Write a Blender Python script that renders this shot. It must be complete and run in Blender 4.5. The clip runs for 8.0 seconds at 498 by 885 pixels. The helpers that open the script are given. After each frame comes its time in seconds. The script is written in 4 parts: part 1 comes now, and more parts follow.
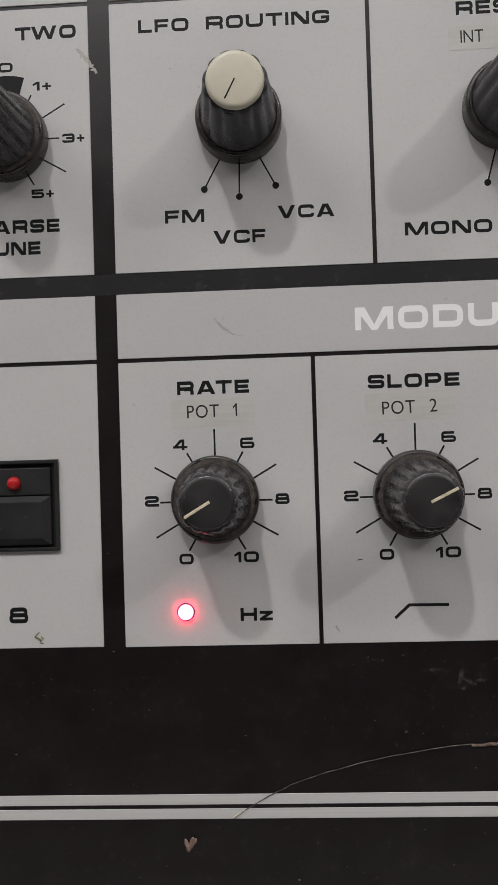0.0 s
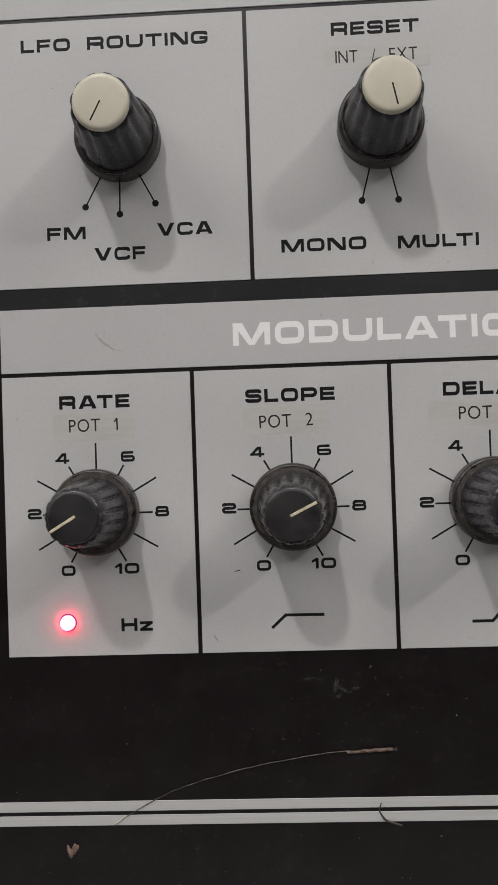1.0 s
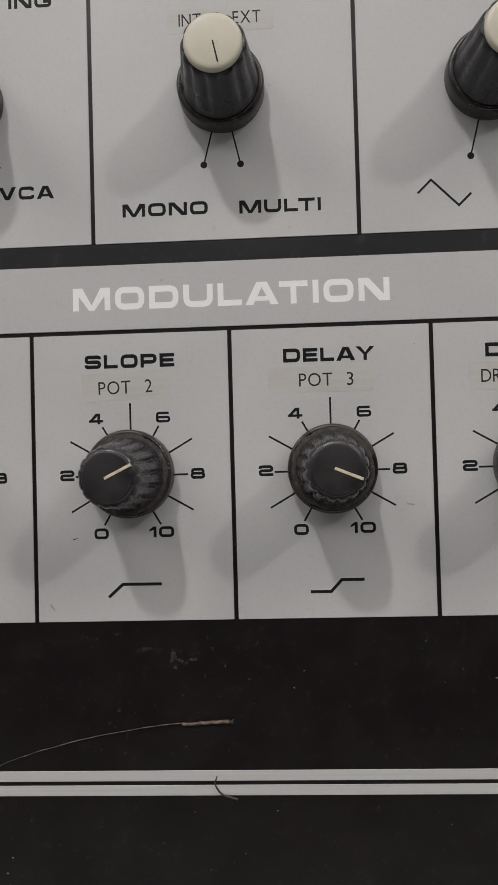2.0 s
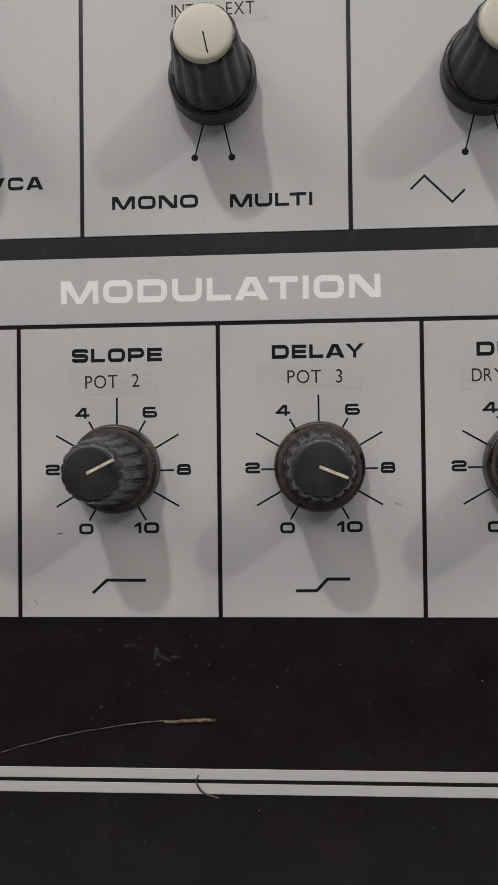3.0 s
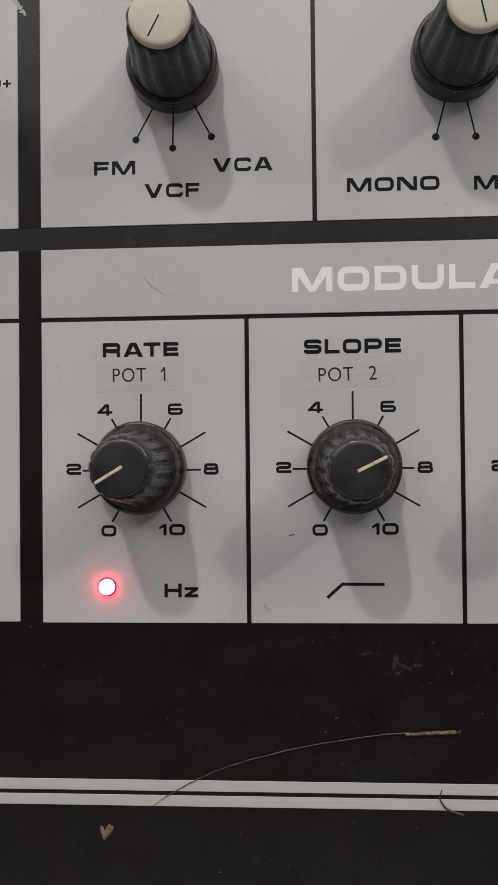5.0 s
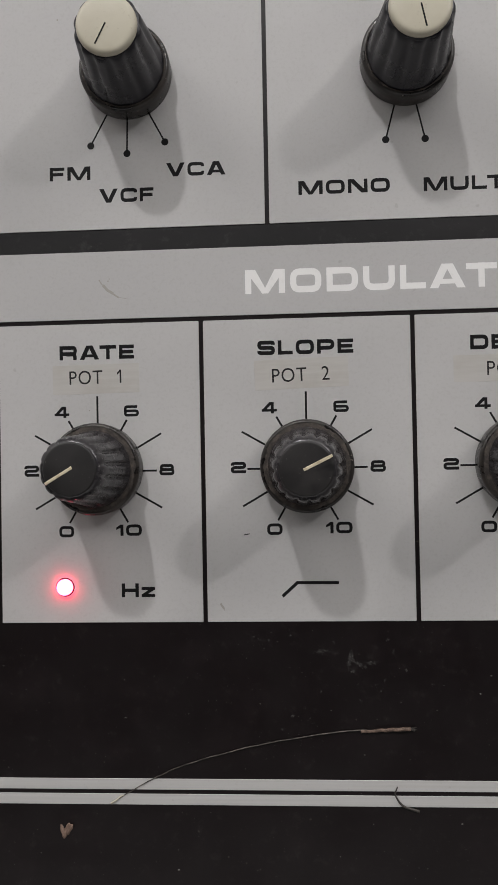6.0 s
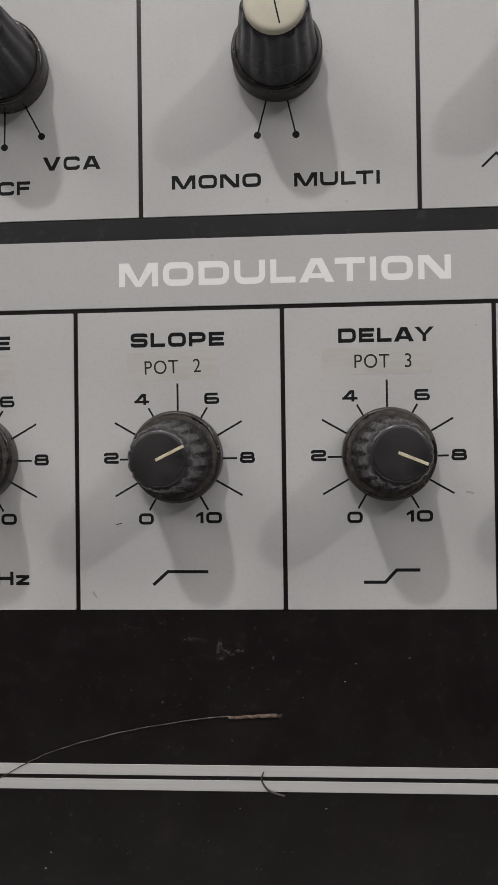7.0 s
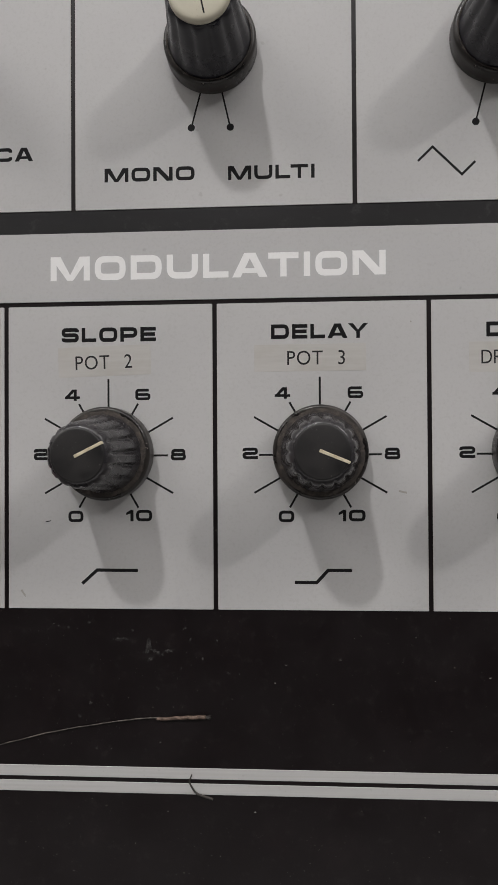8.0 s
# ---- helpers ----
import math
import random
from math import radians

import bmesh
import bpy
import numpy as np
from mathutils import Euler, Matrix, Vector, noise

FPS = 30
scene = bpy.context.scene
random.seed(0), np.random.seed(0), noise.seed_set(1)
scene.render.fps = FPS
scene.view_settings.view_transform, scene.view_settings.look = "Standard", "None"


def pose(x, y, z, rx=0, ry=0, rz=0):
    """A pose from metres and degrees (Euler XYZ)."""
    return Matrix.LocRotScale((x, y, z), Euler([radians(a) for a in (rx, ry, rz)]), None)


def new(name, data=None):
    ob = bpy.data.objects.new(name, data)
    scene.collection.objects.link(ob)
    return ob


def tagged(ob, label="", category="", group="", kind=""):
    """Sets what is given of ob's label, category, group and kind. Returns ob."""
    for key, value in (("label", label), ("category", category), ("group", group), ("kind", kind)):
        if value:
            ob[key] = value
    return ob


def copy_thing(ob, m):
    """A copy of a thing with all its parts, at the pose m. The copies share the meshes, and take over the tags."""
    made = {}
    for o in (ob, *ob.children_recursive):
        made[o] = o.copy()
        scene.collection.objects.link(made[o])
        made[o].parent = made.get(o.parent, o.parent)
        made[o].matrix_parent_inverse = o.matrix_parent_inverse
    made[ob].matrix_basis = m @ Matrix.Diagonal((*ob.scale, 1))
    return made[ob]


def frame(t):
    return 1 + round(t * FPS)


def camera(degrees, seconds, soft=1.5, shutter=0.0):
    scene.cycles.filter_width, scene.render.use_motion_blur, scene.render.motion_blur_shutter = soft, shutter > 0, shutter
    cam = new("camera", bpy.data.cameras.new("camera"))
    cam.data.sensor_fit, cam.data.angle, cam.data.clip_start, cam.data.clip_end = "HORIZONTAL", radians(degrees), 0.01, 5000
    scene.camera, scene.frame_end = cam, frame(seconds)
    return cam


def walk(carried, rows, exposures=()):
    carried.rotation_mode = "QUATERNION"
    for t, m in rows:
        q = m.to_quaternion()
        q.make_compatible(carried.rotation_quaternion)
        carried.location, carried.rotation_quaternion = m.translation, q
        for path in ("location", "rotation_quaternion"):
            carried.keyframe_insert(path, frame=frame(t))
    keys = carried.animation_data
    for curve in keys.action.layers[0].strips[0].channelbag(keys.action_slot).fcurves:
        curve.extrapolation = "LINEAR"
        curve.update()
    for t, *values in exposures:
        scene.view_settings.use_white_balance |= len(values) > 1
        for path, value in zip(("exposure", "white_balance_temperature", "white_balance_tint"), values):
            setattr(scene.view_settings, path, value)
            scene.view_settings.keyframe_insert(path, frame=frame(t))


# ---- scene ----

# One unit of the plan is a millimetre on the instrument's panel; u runs along the panel, v up it, w off it.
# The origin is where the header line meets the divider between the RATE and SLOPE fields.
MM = 0.001

# ---------------------------------------------------------------- camera
cam = camera(36.0, 8.0, soft=1.2)
PATH = [
    (0.00, -5.817, -18.793, 145.951, 0.949, 2.701, -1.721),
    (0.20, -5.491, -17.203, 146.447, 0.858, 2.397, -1.833),
    (0.30, -7.485, -15.229, 145.959, 0.823, 2.257, -1.846),
    (0.50, -7.000, -16.066, 143.764, 0.775, 1.994, -1.901),
    (0.70, -0.518, -16.118, 144.382, 0.816, 2.112, -2.076),
    (0.80, 5.958, -15.934, 145.537, 0.823, 2.183, -2.118),
    (1.00, 16.550, -16.695, 147.750, 0.843, 2.321, -1.899),
    (1.20, 25.353, -19.357, 147.712, 0.875, 2.360, -1.921),
    (1.30, 28.688, -19.693, 148.962, 0.902, 2.392, -1.913),
    (1.50, 36.051, -21.243, 148.482, 0.985, 2.478, -1.774),
    (1.70, 43.689, -22.425, 146.166, 1.039, 2.618, -1.743),
    (1.80, 46.587, -23.457, 144.971, 1.078, 2.701, -1.596),
    (2.00, 48.391, -24.718, 144.114, 1.208, 2.912, -1.521),
    (2.20, 50.403, -24.982, 144.295, 1.026, 2.953, -1.379),
    (2.75, 52.868, -24.612, 143.000, 0.927, 3.200, -0.875),
    (3.30, 47.451, -24.506, 142.377, 0.918, 3.444, -0.505),
    (3.50, 42.005, -24.666, 143.346, 0.971, 3.480, -0.693),
    (3.70, 35.278, -24.811, 144.779, 1.077, 3.648, -0.659),
    (3.80, 31.801, -25.499, 143.473, 1.146, 3.702, -0.584),
    (4.00, 26.421, -27.629, 139.884, 1.332, 3.868, -0.443),
    (4.20, 20.692, -26.024, 139.900, 1.220, 3.940, -0.402),
    (4.30, 18.348, -25.493, 139.326, 1.154, 3.975, -0.503),
    (4.50, 14.779, -26.417, 137.911, 1.074, 4.026, -0.357),
    (4.70, 11.151, -24.257, 137.312, 0.722, 3.606, -0.410),
    (5.25, 6.949, -24.510, 136.905, 0.930, 3.090, -0.685),
    (5.80, 11.506, -25.757, 137.206, 1.257, 3.034, -0.925),
    (6.00, 16.780, -25.211, 137.906, 1.106, 3.509, -1.042),
    (6.20, 21.312, -23.798, 138.038, 1.039, 3.465, -1.191),
    (6.30, 25.322, -25.218, 137.985, 1.022, 3.409, -0.979),
    (6.50, 31.812, -26.702, 137.369, 0.983, 3.394, -0.985),
    (7.00, 40.090, -26.214, 138.683, 0.725, 3.485, -0.762),
    (7.20, 41.305, -27.289, 138.022, 0.732, 3.436, -0.662),
    (7.50, 44.481, -27.118, 138.265, 0.806, 3.458, -0.419),
    (7.70, 47.392, -27.209, 136.427, 0.769, 3.541, -0.352),
    (8.00, 52.857, -26.816, 135.732, 0.770, 3.747, -0.320),
]
walk(cam, [(t, pose(x * MM, y * MM, z * MM, rx, ry, rz)) for t, x, y, z, rx, ry, rz in PATH])

# ---------------------------------------------------------------- world and lamps
CEILING_Z, FLOOR_Z, PANEL_H = 1.75, -0.86, 0.10
world = bpy.data.worlds.new("room_air")
world.use_nodes = True
world.node_tree.nodes["Background"].inputs[0].default_value = (0.9, 0.95, 1.0, 1)
world.node_tree.nodes["Background"].inputs[1].default_value = 0.02
scene.world = world


def lamp(name, x, y, size_x, size_y, watts, colour, shape="RECTANGLE"):
    """An area lamp just under the ceiling that shines down."""
    data = bpy.data.lights.new(name, "AREA")
    data.shape, data.size, data.size_y, data.energy, data.color = shape, size_x, size_y, watts, colour
    ob = new(name, data)
    ob.matrix_basis = pose(x, y, CEILING_Z - 0.03)
    return ob


WARM, NEUTRAL = (1.0, 0.966, 0.945), (1.0, 0.984, 0.985)
lamp("ceiling_lamp", -0.50, 2.08, 0.12, 0.12, 37.0, NEUTRAL, "DISK")
lamp("ceiling_lamp", 1.80, 1.48, 0.11, 0.11, 23.3, NEUTRAL, "DISK")
# Invented soft fill panels, out of view, added to lighten the shadows.
lamp("fill_panel", -2.3, 2.1, 1.8, 1.2, 53.0, WARM)
lamp("fill_panel", 0.35, 1.9, 1.6, 0.6, 19.5, WARM)
lamp("fill_panel", 2.2, 2.8, 1.2, 0.6, 34.0, WARM)
lamp("fill_panel", 0.0, -2.1, 4.2, 1.2, 19.0, WARM)


# ---------------------------------------------------------------- materials
def material(name, base, rough=0.5, metal=0.0, specular=0.5):
    m = bpy.data.materials.new(name)
    m.use_nodes = True
    b = m.node_tree.nodes["Principled BSDF"]
    b.inputs["Base Color"].default_value = (*base, 1)
    b.inputs["Roughness"].default_value = rough
    b.inputs["Metallic"].default_value = metal
    b.inputs["Specular IOR Level"].default_value = specular
    return m, m.node_tree, b


def coords(nt):
    return nt.nodes.new("ShaderNodeTexCoord").outputs["Object"]


def grain(nt, scale, detail=4.0, rough=0.6, stretch=(1, 1, 1)):
    """A noise of so many cycles a metre."""
    mp = nt.nodes.new("ShaderNodeMapping")
    mp.inputs["Scale"].default_value = stretch
    nt.links.new(coords(nt), mp.inputs[0])
    n = nt.nodes.new("ShaderNodeTexNoise")
    n.inputs["Scale"].default_value, n.inputs["Detail"].default_value, n.inputs["Roughness"].default_value = scale, detail, rough
    nt.links.new(mp.outputs[0], n.inputs["Vector"])
    return n.outputs["Fac"]


def ramp(nt, fac, low, high, a, b):
    r = nt.nodes.new("ShaderNodeMapRange")
    for i, value in ((1, low), (2, high), (3, a), (4, b)):
        r.inputs[i].default_value = value
    nt.links.new(fac, r.inputs[0])
    return r.outputs[0]


def mix(nt, fac, a, b):
    """a and b: colours or sockets."""
    x = nt.nodes.new("ShaderNodeMix")
    x.data_type = "RGBA"
    nt.links.new(fac, x.inputs[0])
    for socket, value in ((x.inputs[6], a), (x.inputs[7], b)):
        if isinstance(value, tuple):
            socket.default_value = (*value, 1)
        else:
            nt.links.new(value, socket)
    return x.outputs[2]


def bump(nt, b, fac, strength, distance):
    n = nt.nodes.new("ShaderNodeBump")
    n.inputs["Strength"].default_value, n.inputs["Distance"].default_value = strength, distance
    nt.links.new(fac, n.inputs["Height"])
    nt.links.new(n.outputs[0], b.inputs["Normal"])


def grey_paint(name, base, dirt, rough):
    m, nt, b = material(name, base, rough)
    blotch = ramp(nt, grain(nt, 45, 3), 0.35, 0.75, 0.0, 0.35)
    fine = ramp(nt, grain(nt, 1900, 4, 0.7), 0.5, 0.8, 0.0, 0.25)
    c = mix(nt, blotch, base, tuple(0.88 * v for v in base))
    c = mix(nt, fine, c, dirt)
    spots = ramp(nt, grain(nt, 330, 1), 0.775, 0.80, 0.0, 0.3)
    c = mix(nt, spots, c, dirt)
    nt.links.new(c, b.inputs["Base Color"])
    nt.links.new(ramp(nt, grain(nt, 120, 4), 0.3, 0.7, rough - 0.08, rough + 0.1), b.inputs["Roughness"])
    bump(nt, b, grain(nt, 2600, 3), 0.12, 0.00006)
    return m


FIELD = grey_paint("light_grey_panel_paint", (0.523, 0.514, 0.509), (0.30, 0.285, 0.265), 0.5)
HEADER = grey_paint("mid_grey_header_paint", (0.491, 0.483, 0.480), (0.27, 0.26, 0.245), 0.5)


def stripe_paint():
    """Pale paint wiped lengthwise, with fine streaks."""
    m, nt, b = material("pale_stripe_paint", (0.52, 0.512, 0.503), 0.45)
    streak = ramp(nt, grain(nt, 900, 4, 0.65, (0.03, 2.0, 1)), 0.35, 0.7, 0.0, 1.0)
    c = mix(nt, streak, (0.53, 0.522, 0.514), (0.485, 0.477, 0.468))
    nt.links.new(mix(nt, ramp(nt, grain(nt, 1500, 3), 0.62, 0.8, 0.0, 0.35), c, (0.3, 0.28, 0.25)), b.inputs["Base Color"])
    bump(nt, b, grain(nt, 900, 3, 0.6, (0.05, 2.0, 1)), 0.15, 0.00006)
    return m


STRIPE = stripe_paint()


def black_paint():
    m, nt, b = material("black_panel_paint", (0.012, 0.011, 0.011), 0.42)
    haze = ramp(nt, grain(nt, 110, 8, 0.72), 0.5, 0.85, 0.0, 0.6)
    c = mix(nt, haze, (0.0062, 0.0037, 0.0042), (0.021, 0.0145, 0.0155))
    smudge = ramp(nt, grain(nt, 420, 6, 0.7), 0.56, 0.78, 0.0, 0.6)
    c = mix(nt, smudge, c, (0.034, 0.029, 0.028))
    specks = ramp(nt, grain(nt, 1300, 2, 0.4), 0.73, 0.80, 0.0, 0.5)
    c = mix(nt, specks, c, (0.12, 0.105, 0.09))
    nt.links.new(c, b.inputs["Base Color"])
    nt.links.new(ramp(nt, grain(nt, 90, 5), 0.3, 0.75, 0.32, 0.44), b.inputs["Roughness"])
    bump(nt, b, grain(nt, 3000, 3), 0.2, 0.00005)
    return m


BLACK = black_paint()
# Dust smears over a tone made paler in place of reflected lamp sheen.
GROOVE, nt, b = material("dusty_sheen_paint", (0.012, 0.0115, 0.0125), 0.42)
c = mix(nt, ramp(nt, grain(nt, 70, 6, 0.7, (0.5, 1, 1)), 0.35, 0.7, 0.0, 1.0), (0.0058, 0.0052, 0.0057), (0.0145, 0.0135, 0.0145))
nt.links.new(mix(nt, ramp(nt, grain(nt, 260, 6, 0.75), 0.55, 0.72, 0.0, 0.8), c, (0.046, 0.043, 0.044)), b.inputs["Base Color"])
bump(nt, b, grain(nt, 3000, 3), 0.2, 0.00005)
INK, _, _ = material("black_print", (0.008, 0.008, 0.0085), 0.5, 0.0, 0.18)
WHITE_INK, nt, b = material("white_print", (0.82, 0.81, 0.79), 0.5)
nt.links.new(mix(nt, ramp(nt, grain(nt, 900), 0.55, 0.8, 0, 0.4), (0.86, 0.85, 0.84), (0.68, 0.67, 0.655)), b.inputs["Base Color"])
TAPE_INK, _, _ = material("tape_print", (0.011, 0.011, 0.012), 0.5, 0.0, 0.35)


def knob_plastic(name, base, dust, amount, rough, fleck=1.0, relief=0.22):
    """Moulded plastic with a smeared film of skin grease and dust, and pale flecks for dust and painted sparkle."""
    m, nt, b = material(name, base, rough)
    film = ramp(nt, grain(nt, 190, 6, 0.68), 0.40, 0.70, 0.0, amount)
    luck = nt.nodes.new("ShaderNodeObjectInfo").outputs["Random"]
    worn = nt.nodes.new("ShaderNodeMath")
    worn.operation = "MULTIPLY"
    nt.links.new(film, worn.inputs[0])
    nt.links.new(ramp(nt, luck, 0.0, 1.0, 0.55, 1.25), worn.inputs[1])
    c = mix(nt, worn.outputs[0], base, dust)
    flecks = ramp(nt, grain(nt, 1300, 2, 0.5), 0.69, 0.74, 0.0, 0.75 * fleck)
    c = mix(nt, flecks, c, tuple(min(1, 2.6 * v + 0.06) for v in dust))
    nt.links.new(c, b.inputs["Base Color"])
    nt.links.new(ramp(nt, film, 0.0, amount, rough, min(1, rough + 0.25)), b.inputs["Roughness"])
    bump(nt, b, grain(nt, 1100, 4), relief, 0.00009)
    return m


PLASTIC = knob_plastic("black_knob_plastic", (0.027, 0.0255, 0.029), (0.080, 0.072, 0.070), 0.34, 0.17, 1.1, 0.10)
GRIMY = knob_plastic("grimy_knob_plastic", (0.009, 0.0083, 0.008), (0.070, 0.058, 0.050), 0.65, 0.22, 1.3)
TOP_FACE = knob_plastic("worn_knob_top", (0.010, 0.0095, 0.010), (0.05, 0.043, 0.04), 0.4, 0.42, 0.7)
SMOOTH = knob_plastic("blue_black_knob_plastic", (0.0115, 0.0106, 0.015), (0.032, 0.028, 0.033), 0.28, 0.24, 0.4)
KEY_PLASTIC = knob_plastic("black_key_plastic", (0.0065, 0.0062, 0.0068), (0.03, 0.027, 0.027), 0.25, 0.5, 0.5)
CRUST, nt, b = material("brown_crust", (0.08, 0.06, 0.045), 0.85)
nt.links.new(mix(nt, ramp(nt, grain(nt, 900, 6, 0.8), 0.44, 0.70, 0, 1), (0.032, 0.027, 0.024), (0.11, 0.090, 0.076)), b.inputs["Base Color"])
# pale colour for the lumps that stand in for rim highlights
GLINT, nt, b = material("pale_glint_plastic", (0.2, 0.19, 0.18), 0.4)
nt.links.new(mix(nt, ramp(nt, grain(nt, 1600, 3), 0.35, 0.65, 0, 1), (0.08, 0.074, 0.07), (0.34, 0.325, 0.31)), b.inputs["Base Color"])
DARK_HOLE, _, _ = material("dark_hole", (0.006, 0.006, 0.006), 0.7)
CREAM, nt, b = material("cream_cap_plastic", (0.66, 0.61, 0.48), 0.38)
c = mix(nt, ramp(nt, grain(nt, 140, 4), 0.4, 0.75, 0, 0.5), (0.60, 0.56, 0.45), (0.49, 0.445, 0.345))
nt.links.new(mix(nt, ramp(nt, grain(nt, 1200, 3), 0.64, 0.78, 0, 0.5), c, (0.3, 0.25, 0.17)), b.inputs["Base Color"])
bump(nt, b, grain(nt, 1200, 3), 0.15, 0.0001)
IVORY, nt, b = material("ivory_pointer_paint", (0.62, 0.55, 0.40), 0.5)
nt.links.new(mix(nt, ramp(nt, grain(nt, 700, 4), 0.45, 0.7, 0, 0.8), (0.66, 0.59, 0.44), (0.36, 0.26, 0.14)), b.inputs["Base Color"])
LED_RED, nt, b = material("unlit_red_led", (0.5, 0.018, 0.02), 0.2)
b.inputs["Transmission Weight"].default_value = 0.15
LED_LIT, nt, b = material("lit_red_led", (0.6, 0.02, 0.03), 0.25)
b.inputs["Emission Color"].default_value = (1.0, 0.047, 0.105, 1)
b.inputs["Emission Strength"].default_value = 21.0
BRISTLE, nt, b = material("brown_bristle", (0.12, 0.105, 0.092), 0.6)
nt.links.new(mix(nt, ramp(nt, grain(nt, 420, 4), 0.4, 0.62, 0, 1), (0.028, 0.024, 0.021), (0.125, 0.108, 0.095)), b.inputs["Base Color"])
BRISTLE_TIP, nt, b = material("orange_brown_bristle_root", (0.27, 0.17, 0.115), 0.65)
nt.links.new(mix(nt, ramp(nt, grain(nt, 1500, 3), 0.4, 0.62, 0, 1), (0.085, 0.056, 0.042), (0.21, 0.145, 0.11)), b.inputs["Base Color"])
DARK_HAIR, _, _ = material("dark_hair", (0.05, 0.044, 0.038), 0.5)
FLAKE, nt, b = material("pale_brown_flake", (0.33, 0.23, 0.17), 0.8)
nt.links.new(mix(nt, grain(nt, 1500), (0.07, 0.04, 0.032), (0.36, 0.25, 0.19)), b.inputs["Base Color"])
SMEAR, nt, b = material("thin_glue_film", (0.42, 0.405, 0.35), 0.5)
nt.links.new(mix(nt, ramp(nt, grain(nt, 900, 4), 0.35, 0.65, 0, 1), (0.36, 0.35, 0.32), (0.48, 0.46, 0.40)), b.inputs["Base Color"])
CRUMB, nt, b = material("olive_crumb", (0.2, 0.17, 0.09), 0.7)
nt.links.new(mix(nt, ramp(nt, grain(nt, 2200, 3), 0.35, 0.65, 0, 1), (0.10, 0.085, 0.04), (0.30, 0.26, 0.16)), b.inputs["Base Color"])
GLUE, _, _ = material("dried_yellow_glue", (0.50, 0.465, 0.37), 0.5)
DUST, nt, b = material("grey_dust", (0.2, 0.19, 0.17), 0.9)
lot = nt.nodes.new("ShaderNodeNewGeometry").outputs["Random Per Island"]
nt.links.new(mix(nt, ramp(nt, lot, 0.55, 1.0, 0.0, 1.0), (0.04, 0.036, 0.033), (0.24, 0.225, 0.21)), b.inputs["Base Color"])
LINT, nt, b = material("grey_lint", (0.05, 0.046, 0.043), 0.9)
lot = nt.nodes.new("ShaderNodeNewGeometry").outputs["Random Per Island"]
nt.links.new(mix(nt, ramp(nt, lot, 0.5, 1.0, 0.0, 1.0), (0.024, 0.0215, 0.021), (0.068, 0.063, 0.060)), b.inputs["Base Color"])
SCRATCH, _, _ = material("dark_scuff", (0.36, 0.345, 0.315), 0.7)


def tape_film():
    m, nt, b = material("clear_label_tape", (0.49, 0.475, 0.455), 0.45)
    streak = ramp(nt, grain(nt, 420, 3, 0.6, (0.15, 2.6, 1)), 0.38, 0.66, 0, 0.9)
    c = mix(nt, streak, (0.520, 0.503, 0.478), (0.485, 0.466, 0.438))
    stain = ramp(nt, grain(nt, 130, 3, 0.6), 0.5, 0.72, 0, 0.7)
    c = mix(nt, stain, c, (0.455, 0.430, 0.393))
    lint = ramp(nt, grain(nt, 1700, 3, 0.6, (0.5, 1.6, 1)), 0.66, 0.75, 0, 0.5)
    nt.links.new(mix(nt, lint, c, (0.56, 0.55, 0.53)), b.inputs["Base Color"])
    bump(nt, b, grain(nt, 300, 3, 0.5, (0.5, 2, 1)), 0.35, 0.0002)
    return m


TAPE = tape_film()
WALL, nt, b = material("off_white_wall_paint", (0.6, 0.59, 0.57), 0.8)
nt.links.new(mix(nt, ramp(nt, grain(nt, 6, 4), 0.3, 0.7, 0, 1), (0.62, 0.61, 0.59), (0.55, 0.54, 0.52)), b.inputs["Base Color"])
# Near-black, so the panel mirrors darkness as from a viewer standing there.
DARK_WALL, nt, b = material("dark_unseen_wall", (0.05, 0.05, 0.05), 0.8)
nt.links.new(mix(nt, ramp(nt, grain(nt, 6, 4), 0.3, 0.7, 0, 1), (0.05, 0.05, 0.05), (0.035, 0.035, 0.036)), b.inputs["Base Color"])
# Darkened on purpose: keeps overhead reflections in the black panel low.
CEILING, nt, b = material("dark_unseen_ceiling", (0.22, 0.22, 0.22), 0.9)
nt.links.new(mix(nt, ramp(nt, grain(nt, 40, 5), 0.3, 0.7, 0, 1), (0.13, 0.13, 0.13), (0.10, 0.10, 0.10)), b.inputs["Base Color"])
CARPET, nt, b = material("dark_grey_carpet", (0.08, 0.08, 0.085), 0.95)
nt.links.new(mix(nt, grain(nt, 300), (0.05, 0.05, 0.055), (0.11, 0.11, 0.115)), b.inputs["Base Color"])
BENCH, nt, b = material("brown_bench_board", (0.2, 0.13, 0.08), 0.5)
nt.links.new(mix(nt, grain(nt, 30, 6, 0.6, (1, 12, 1)), (0.24, 0.16, 0.10), (0.14, 0.09, 0.055)), b.inputs["Base Color"])


# ---------------------------------------------------------------- mesh helpers
def mesh_of(name, bm, mat, smooth=False):
    me = bpy.data.meshes.new(name)
    bmesh.ops.recalc_face_normals(bm, faces=bm.faces)
    bm.to_mesh(me)
    bm.free()
    me.materials.append(mat)
    if smooth:
        me.polygons.foreach_set("use_smooth", [True] * len(me.polygons))
    return me


def part(name, bm, mat, parent, label="", smooth=False):
    ob = new(name, mesh_of(name, bm, mat, smooth))
    ob.parent = parent
    return tagged(ob, label)


def thing(name, bm, mat, label, category, group="", kind="", smooth=False):
    return tagged(new(name, mesh_of(name, bm, mat, smooth)), label, category, group, kind)


